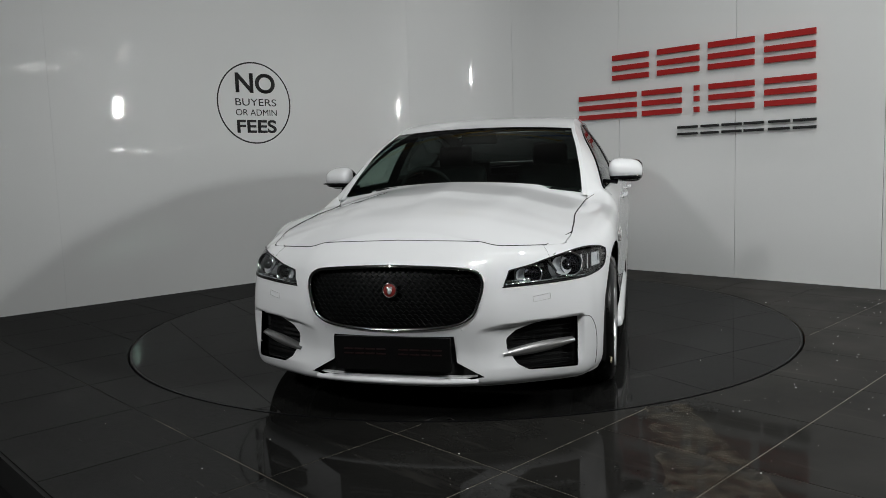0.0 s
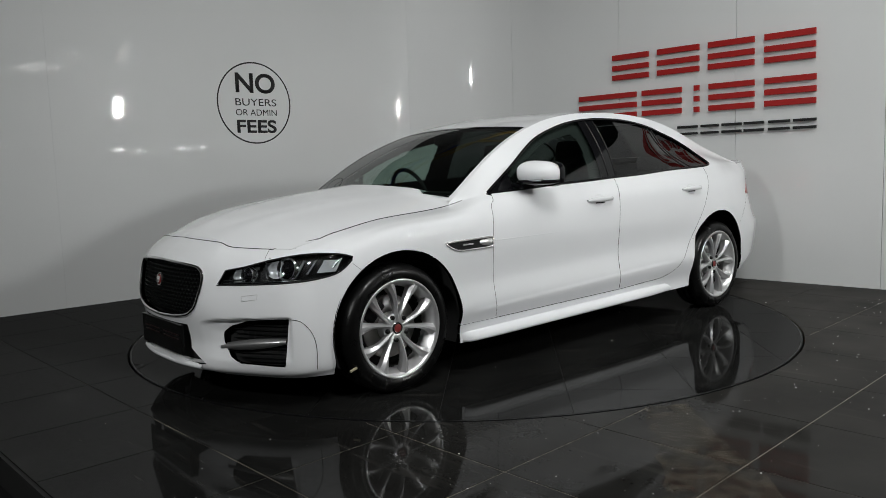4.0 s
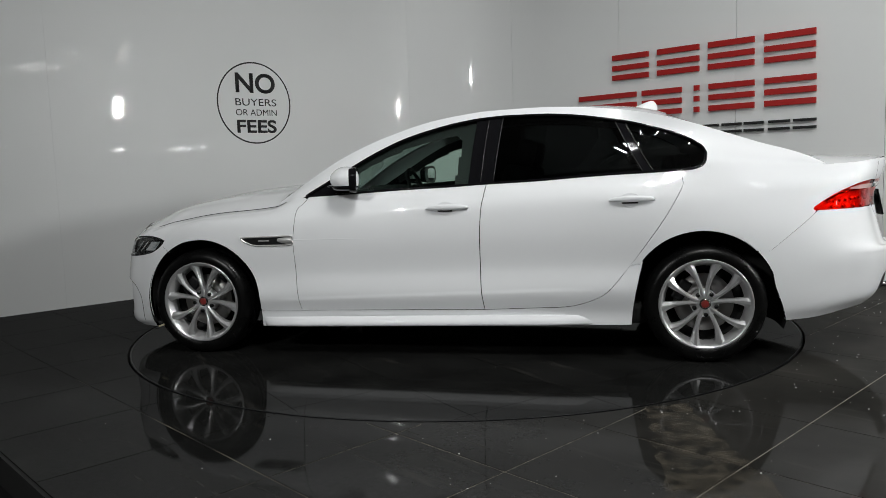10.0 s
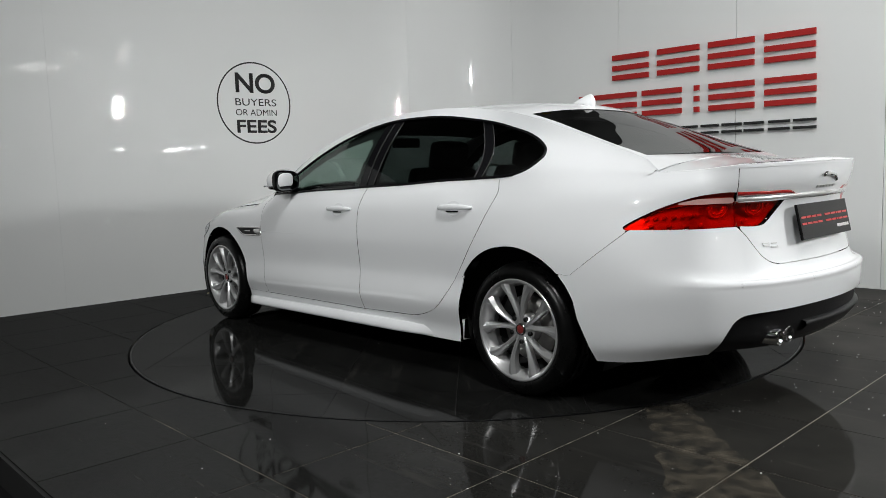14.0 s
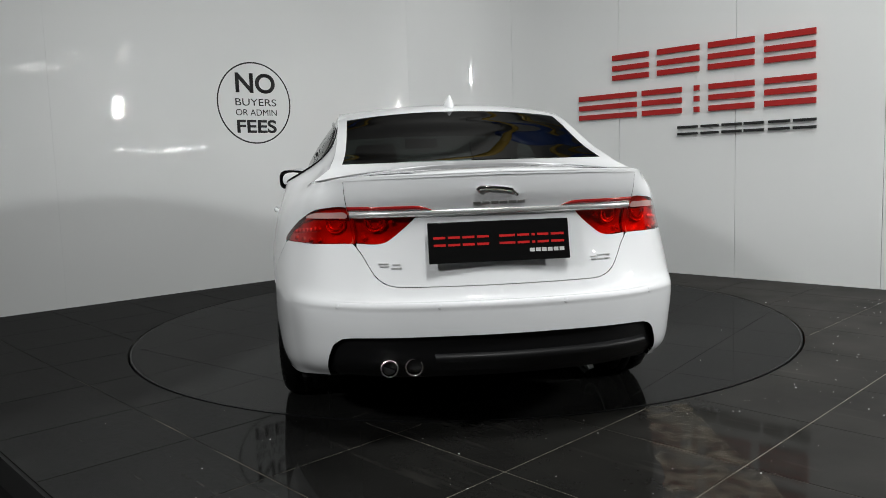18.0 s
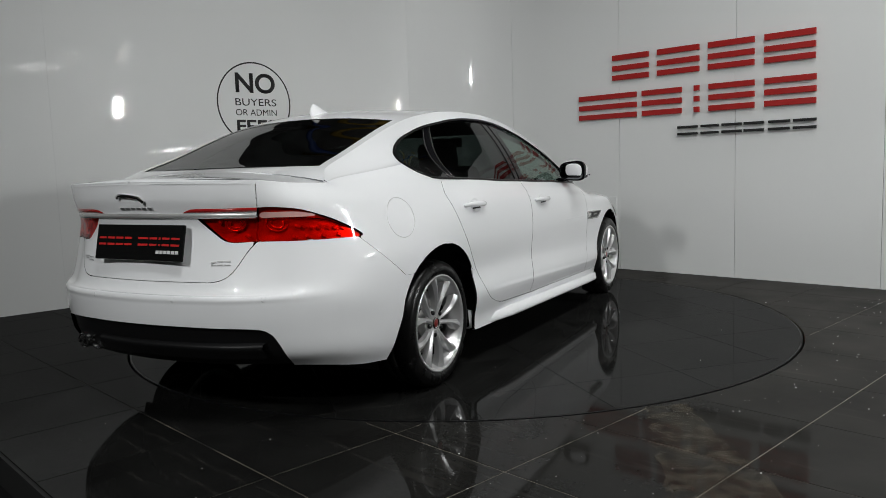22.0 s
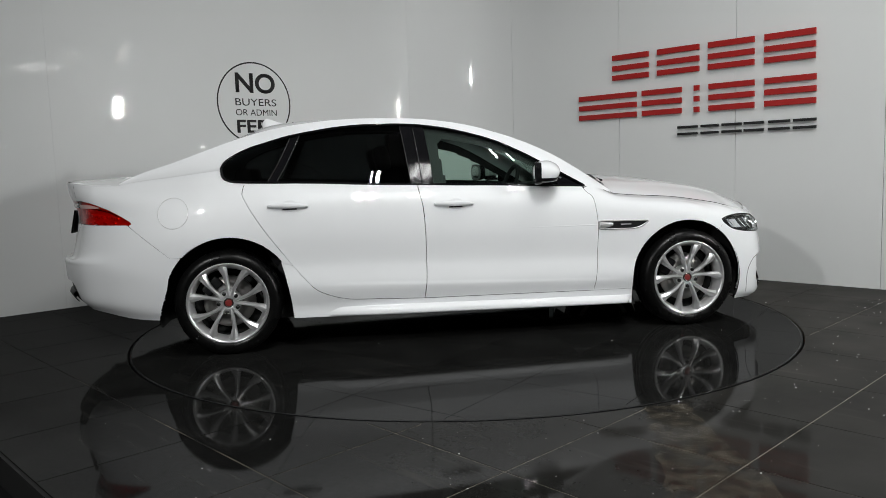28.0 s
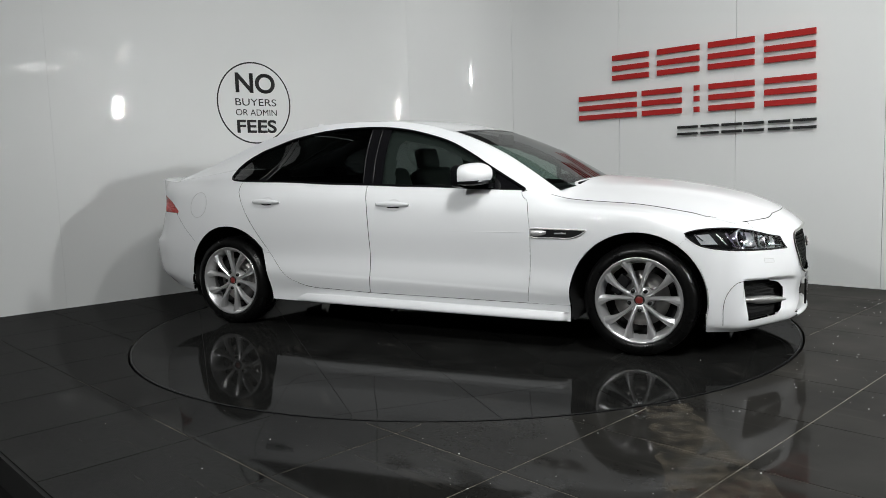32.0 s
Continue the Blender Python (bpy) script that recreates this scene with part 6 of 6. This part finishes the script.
def handles_and_vents(car):
    for s in (1, -1):
        for x0, x1, z in ((.045, -.20, .868), (-.975, -1.215, .893)):
            pts = []
            for u in np.linspace(0, 1, 13):
                x = x0 + (x1 - x0) * u
                p, n = rp(qx(x), z + .005 * u, .004 + .026 * math.sin(math.pi * u)**.45)
                pts.append((p.x, p.y * s, p.z))
            verts, faces = [], []
            for i, p in enumerate(pts):
                u = i / 12
                h = .007 + .009 * math.sin(math.pi * u)**.6
                for a in np.linspace(0, 2 * math.pi, 10, endpoint=False):
                    verts.append((p[0], p[1] + s * .008 * math.cos(a), p[2] + h * math.sin(a)))
            for i in range(12):
                for j in range(10):
                    faces.append((i * 10 + j, i * 10 + (j + 1) % 10, (i + 1) * 10 + (j + 1) % 10, (i + 1) * 10 + j))
            faces += [tuple(range(10)), tuple(120 + j for j in range(10))]
            mesh_object("door_handle", verts, faces, PAINT, car, "white door handle")
            p, n = rp(qx((x0 + x1) / 2 + .01), z, .0012)
            v, f = lathe([(.0005, -.004), (.030, -.003), (.042, .0)], 28)
            ob = mesh_object("handle_recess", v, f, PAINT, car)
            ob.matrix_basis = facing(p, n, s) @ Matrix.Diagonal((1.35, 1, .92, 1))
            p, n = rp(qx((x0 + x1) / 2 + .01), z - .015, .006)
            bm = bmesh.new()
            box(bm, (0, 0, 0), (.085, .004, .008), .001)
            part("handle_shadow_gap", bm, BLACK, car).matrix_basis = facing(p, n, s)
        # crease of the front door, running out behind the vent
        verts = []
        for u in np.linspace(0, 1, 24):
            x = .852 - .66 * u
            for dz, o in ((.005, -.0006), (.0012, .0018 * (1 - u)), (-.0012, .0006 * (1 - u)), (-.005, -.0008)):
                p, n = rp(qx(x), .700 + .004 * u + dz, o)
                verts.append((p.x, p.y * s, p.z))
        mesh_object("door_crease", verts, grid_faces(24, 4, s > 0), PAINT, car)
        # side vent behind the front wheel
        shape = spline([(1.192, .708), (1.165, .717), (1.0, .721), (.874, .723), (.867, .70), (.874, .673), (1.0, .669), (1.115, .671)], 6, True)
        poly = np.array(xz(shape))
        pts = [rp(q, z, .002)[0] for q, z in poly]
        v, f = tube([(p.x, p.y * s, p.z) for p in pts], .0050, 6, True)
        mesh_object("vent_frame", v, f, STRIPCHROME, car, "chrome side vent frame")
        centre = rp(qx(1.03), .697, .001)[0]
        verts = [(centre.x, centre.y * s, centre.z)] + [(p.x, (p.y - .001) * s, p.z) for p in pts]
        k = len(pts)
        mesh_object("vent_panel", verts, [(0, 1 + i, 1 + (i + 1) % k) for i in range(k)], BLACK, car, "black vent insert", smooth=False)
        verts = []
        for x, z0, z1, o in ((.870, .675, .720, .003), (.90, .676, .719, .005), (.94, .683, .716, .004), (.965, .692, .712, .0)):
            for z, sink in ((z0, -.004), (z0 + .004, o), (z1 - .004, o), (z1, -.004)):
                p, n = rp(qx(x), z, sink)
                verts.append((p.x, p.y * s, p.z))
        mesh_object("vent_blade", verts, grid_faces(4, 4, s < 0), STRIPCHROME, car, "satin silver vent blade")
        p, n = rp(qx(1.045), .697, .003)
        bm = bmesh.new()
        box(bm, (0, 0, 0), (.070, .004, .008), .001)
        part("vent_mark", bm, STRIPCHROME, car).matrix_basis = facing(p, n, s)
        # side skirt
        verts, xs = [], np.linspace(1.085, -1.077, 54)
        for x in xs:
            u = (1.085 - x) / 2.16
            base = float(np.interp(x, [-1.075, -.95, -.6, 1.085], [.846, .872, .904, .918]))
            end = min(1, .25 + (x + 1.077) / .5, .2 + (1.085 - x) / .3)
            out = .022 * max(0, end)**.5 - .05 * max(0, (x - 1.03) / .055)**2
            zt, zb = .228 + .034 * u + .05 * max(0, (-.75 - x) / .325)**2, .178 + .028 * u
            for dy, z in ((-.01, zt + .004), (.003 + out * .55, zt), (.006 + out, zb + .012), (.004 + out, zb + .002), (-.03, zb)):
                verts.append((x, s * (base + dy), z))
        mesh_object("side_skirt", verts, grid_faces(54, 5, s < 0), PAINT, car, "white side skirt")


def lamp_guides(lamp, s, loops, cells):
    """Curled light guides and a row of bright cells inside a tail lamp."""
    for qa, za, wide, high in loops:
        for k in (1.0, .62):
            pts = []
            for a in np.linspace(-.15 * math.pi, 1.12 * math.pi, 15):
                p, n = rp(qa - wide * k * math.cos(a), za - high * k * math.sin(a) + .012, -.010)
                pts.append((p.x, p.y * s, p.z))
            v, f = tube(pts, .0045, 6)
            mesh_object("light_guide", v, f, BULB, lamp, "bright curled light guide")
    for q, z, w in cells:
        p, n = rp(q, z, -.010)
        bm = bmesh.new()
        box(bm, (0, 0, 0), (w, .010, .014), .004)
        part("reflector_cell", bm, BULB, lamp, "bright reflector cell").matrix_basis = facing(p, n, s) @ Matrix.Rotation(radians(28 * s), 4, "Y")


def rear_details(car):
    for lamp in panel("tail_lamp", TAILLAMP, TAILBOWL, car, "red tail lamp", gap=0, lip=0, off=-.016):
        s = 1 if lamp.data.vertices[0].co.y > 0 else -1
        cells = [(qx(-2.13) + .038 * i, .858 + .003 * i, .020 + .002 * (i % 2)) for i in range(7)] + [(qx(-2.15) + .075 * i, .832, .022) for i in range(4)]
        lamp_guides(lamp, s, [(qt(.675), .882, .052, .034)], cells)
        pts = [rp(q, z, -.012)[0] for q, z in ((qx(-2.12), .865), (qx(-2.2), .897), (qx(-2.3), .912), (qt(.68), .913), (qt(.62), .914))]
        v, f = tube([(p.x, p.y * s, p.z) for p in pts], .004, 6)
        mesh_object("light_blade", v, f, DRL, lamp)
    panel("lamp_seat", TAILLAMP, STRIPRED, car, "dark red lamp seat", gap=-.008, lip=0, off=-.017)
    panel("tail_lamp_lens", TAILLAMP, REDGLASS, car, "clear red lens", gap=.001, lip=0, off=.0)
    band = spline([(qx(-2.25), .918), (qx(-2.33), .938), (qt(.67), .941), (qt(.620), .940), (qt(.618), .919), (qt(.67), .918)], 4, True)
    panel("reversing_lens", band, PALELENS, car, "pale clear reversing lamp band", gap=0, lip=0, off=.0012)
    for lamp in panel("boot_lamp", BOOT_LAMP, TAILBOWL, car, "red tail lamp in the boot lid", gap=0, lip=0, off=-.022):
        s = 1 if lamp.data.vertices[0].co.y > 0 else -1
        lamp_guides(lamp, s, [(qt(.505), .886, .050, .032)], [(qt(.56), .842, .022), (qt(.43), .900, .02)])
    panel("boot_lamp_lens", BOOT_LAMP, REDGLASS, car, "clear red lens", gap=.001, lip=0, off=.0)
    # chrome strip across the boot, and a slim red lens over each end of it
    def strip(name, ys, zs, mat, off, label):
        verts = []
        for y, (z0, z1) in zip(ys, zs):
            for z, o in ((z0, -.012), (z0 + .001, off), ((z0 + z1) / 2, off + .002), (z1 - .001, off), (z1, -.012)):
                p, n = rp(qt(abs(y)), z, o)
                verts.append((p.x, math.copysign(p.y, y), p.z))
        mesh_object(name, verts, grid_faces(len(ys), 5, True), mat, car, label)
    ys = np.linspace(-.600, .600, 49)
    strip("boot_strip", ys, [(.922 - .004 * (y / .6)**2, .945 - .005 * (y / .6)**2) for y in ys], STRIPCHROME, .005, "satin chrome boot strip")
    for s in (1, -1):
        ys = np.linspace(.262, .606, 16)[::s] * s
        strip("red_strip", ys, [(.9455, .9475 + .0155 * min(1, (abs(y) - .262) / .05)**.7) for y in ys], STRIPRED, .003, "slim red lens strip")
    # shade under the strip: a recess for the plate
    m = facing(Vector((-2.524, 0, .820)), Vector((-.977, 0, .213)).normalized())
    bm = bmesh.new()
    box(bm, (0, .0, 0), (.54, .012, .155), .004)
    plate = part("rear_plate", bm, PLATE_BLACK, car, "black show plate with red and white bars")
    plate.matrix_basis = m
    widths = [(-.25, -.205), (-.195, -.15), (-.14, -.095), (-.085, -.04), (.0, .06), (.07, .115), (.125, .137), (.147, .19), (.20, .25)]
    bars(plate, Matrix.Translation((0, .0068, 0)), [(-b, -a, z, z + .009) for a, b in widths for z in (-.014, .014)], PLATE_RED, "red plate bar")
    bars(plate, Matrix.Translation((0, .0068, 0)), [(-.133 - .023 * i, -.115 - .023 * i, -.047, -.033) for i in range(6)], WHITEINK, "white plate bar")
    # badges as plain shapes
    p, n = rp(qt(0), 1.005, .005)
    m = facing(p, n)
    pts = [(-.07, 0, -.012), (-.045, 0, .010), (-.01, 0, .016), (.03, 0, .020), (.07, 0, .022), (.085, 0, .012)]
    v, f = tube(pts, .0085, 8)
    mesh_object("boot_badge", v, f, CHROME, car, "plain chrome boot badge").matrix_basis = m
    p, n = rp(qt(0), .966, .0005)
    bars(car, facing(p, n), [(-.100 + .034 * i, -.074 + .034 * i, -.005, .006) for i in range(6)], SATIN, "small chrome badge bar", .004)
    for y, rows in ((.435, [(-.045, -.004, -.010, -.005), (-.040, -.010, .004, .009), (.004, .040, -.002, .003), (.006, .045, .007, .011)]), (-.435, [(-.045, -.018, -.010, -.006), (-.045, -.018, .005, .009), (-.012, .014, -.010, -.006), (-.012, .014, .005, .009), (.02, .042, -.010, -.006), (.02, .042, .001, .005)])):
        p, n = rp(qt(abs(y)), .735, .002)
        bars(car, facing(p, n, 1 if y > 0 else -1), rows, SATIN, "small silver badge bar", .004)
    # diffuser, exhaust, sensors
    joined_panel("diffuser", DIFFUSER, BLACK, car, "black rear bumper insert", gap=0, lip=0, off=-.02)
    verts = []
    for y in np.linspace(-.60, .26, 31):
        p, n = rp(qt(abs(y)), .385, 0)
        for z, o in ((.405, -.02), (.398, .0), (.385, .004), (.372, -.004), (.335, -.03)):
            verts.append((p.x - o, y, z))
    mesh_object("diffuser_ledge", verts, grid_faces(31, 5, True), BLACK, car)
    for y in (.432, .338):
        v, f = lathe([(.029, .10), (.029, -.01), (.032, -.013), (.035, -.008), (.035, .12)], 32)
        ob = mesh_object("exhaust_tip", v, f, CHROME, car, "chrome exhaust tip")
        ob.matrix_basis = Matrix.Translation((-2.512, y, .352)) @ Matrix.Rotation(radians(-90), 4, "Z")
        v, f = lathe([(.0005, .03), (.029, .03)], 24)
        ob = mesh_object("exhaust_bore", v, f, DARK, car)
        ob.matrix_basis = Matrix.Translation((-2.512, y, .352)) @ Matrix.Rotation(radians(-90), 4, "Z")
    for y in (.62, .24, -.24, -.62):
        p, n = rp(qt(abs(y)), .590, -.0014)
        v, f = lathe([(.0005, .0012), (.010, .001), (.0115, -.002)], 20)
        mesh_object("parking_sensor", v, f, PAINT, car).matrix_basis = facing(p, n, 1 if y > 0 else -1)
    # aerial fin
    bm = bmesh.new()
    bmesh.ops.create_uvsphere(bm, u_segments=20, v_segments=14, radius=1)
    for v in bm.verts:
        x, y, z = v.co
        lean = max(0, z)
        v.co = Vector((-1.20 + x * .09 * (1 - .55 * lean) - .055 * lean, y * .03 * (1 - .6 * lean), 1.43 + z * .052))
    part("aerial_fin", bm, PAINT, car, "white roof aerial fin", True)
    # filler flap on one flank
    pts = []
    for a in np.linspace(0, 2 * math.pi, 48, endpoint=False):
        p, n = rp(qx(-1.778 + .092 * math.cos(a)), .877 + .092 * math.sin(a), .0003)
        pts.append((p.x, -p.y, p.z))
    v, f = tube(pts, .0016, 5, True)
    mesh_object("filler_flap", v, f, SATIN, car, "round filler flap outline")


def screen_details(car):
    # black scuttle between bonnet and windscreen
    rows = []
    corner = skin(qx([.93]), np.array([1.0]))[0]
    for f in np.linspace(-1, 1, 31):
        g = Vector(roof_point(.955, f * .94))
        k = abs(f)
        h = Vector((1.125 + (corner[0] - 1.125) * k, corner[1] * f * .97, corner[2] + (1.012 - corner[2]) * (1 - k * k)))
        rows.append([tuple(g + Vector((-.02, 0, .002))), tuple(g + Vector((.012, 0, -.008))), tuple(h - Vector((.01, 0, .022))), tuple(h + Vector((.03, 0, -.03)))])
    sheet("scuttle", rows, BLACK, car, "black windscreen scuttle")
    for pts in ([(1.04, -.50, .975), (1.07, -.2, .997), (1.075, .10, 1.004)], [(1.085, -.02, .998), (1.04, .30, .990), (.975, .56, .962)]):
        v, f = tube(spline(pts, 6), .008, 6)
        mesh_object("wiper", v, f, BLACK, car, "black wiper")


CREAM = material("cream_paper", (0.42, 0.38, 0.26), 0.8)


def paper_tag(car):
    bm = bmesh.new()
    box(bm, (1.777, .905, .170), (.040, .008, .011), .002, Matrix.Rotation(radians(18), 3, "Y"))
    part("paper_tag", bm, CREAM, car, "small cream paper tag below the front bumper")


paper_tag(CAR)
headlamps(CAR)
grille(CAR)
front_details(CAR)
mirrors(CAR)
handles_and_vents(CAR)
rear_details(CAR)
screen_details(CAR)



# ---- movement ----
def heading(t):
    """Heading of turntable and car in degrees."""
    k = np.array(TABLE_SPEED_ROWS)
    i = min(int(t // 4), 7)
    u, m = t / 4 - i, np.gradient(k)
    return float((2 * u**3 - 3 * u**2 + 1) * k[i] + (u**3 - 2 * u**2 + u) * m[i] + (-2 * u**3 + 3 * u**2) * k[i + 1] + (u**3 - u**2) * m[i + 1])


def motions():
    offset = Vector((-0.071, 0.226, 0))
    times = [i * 0.5 for i in range(65)]
    walk(TABLE, [(t, Matrix.Rotation(radians(heading(t)), 4, "Z")) for t in times])
    walk(CAR, [(t, Matrix.Rotation(radians(heading(t)), 4, "Z") @ Matrix.Translation(offset)) for t in times])


motions()
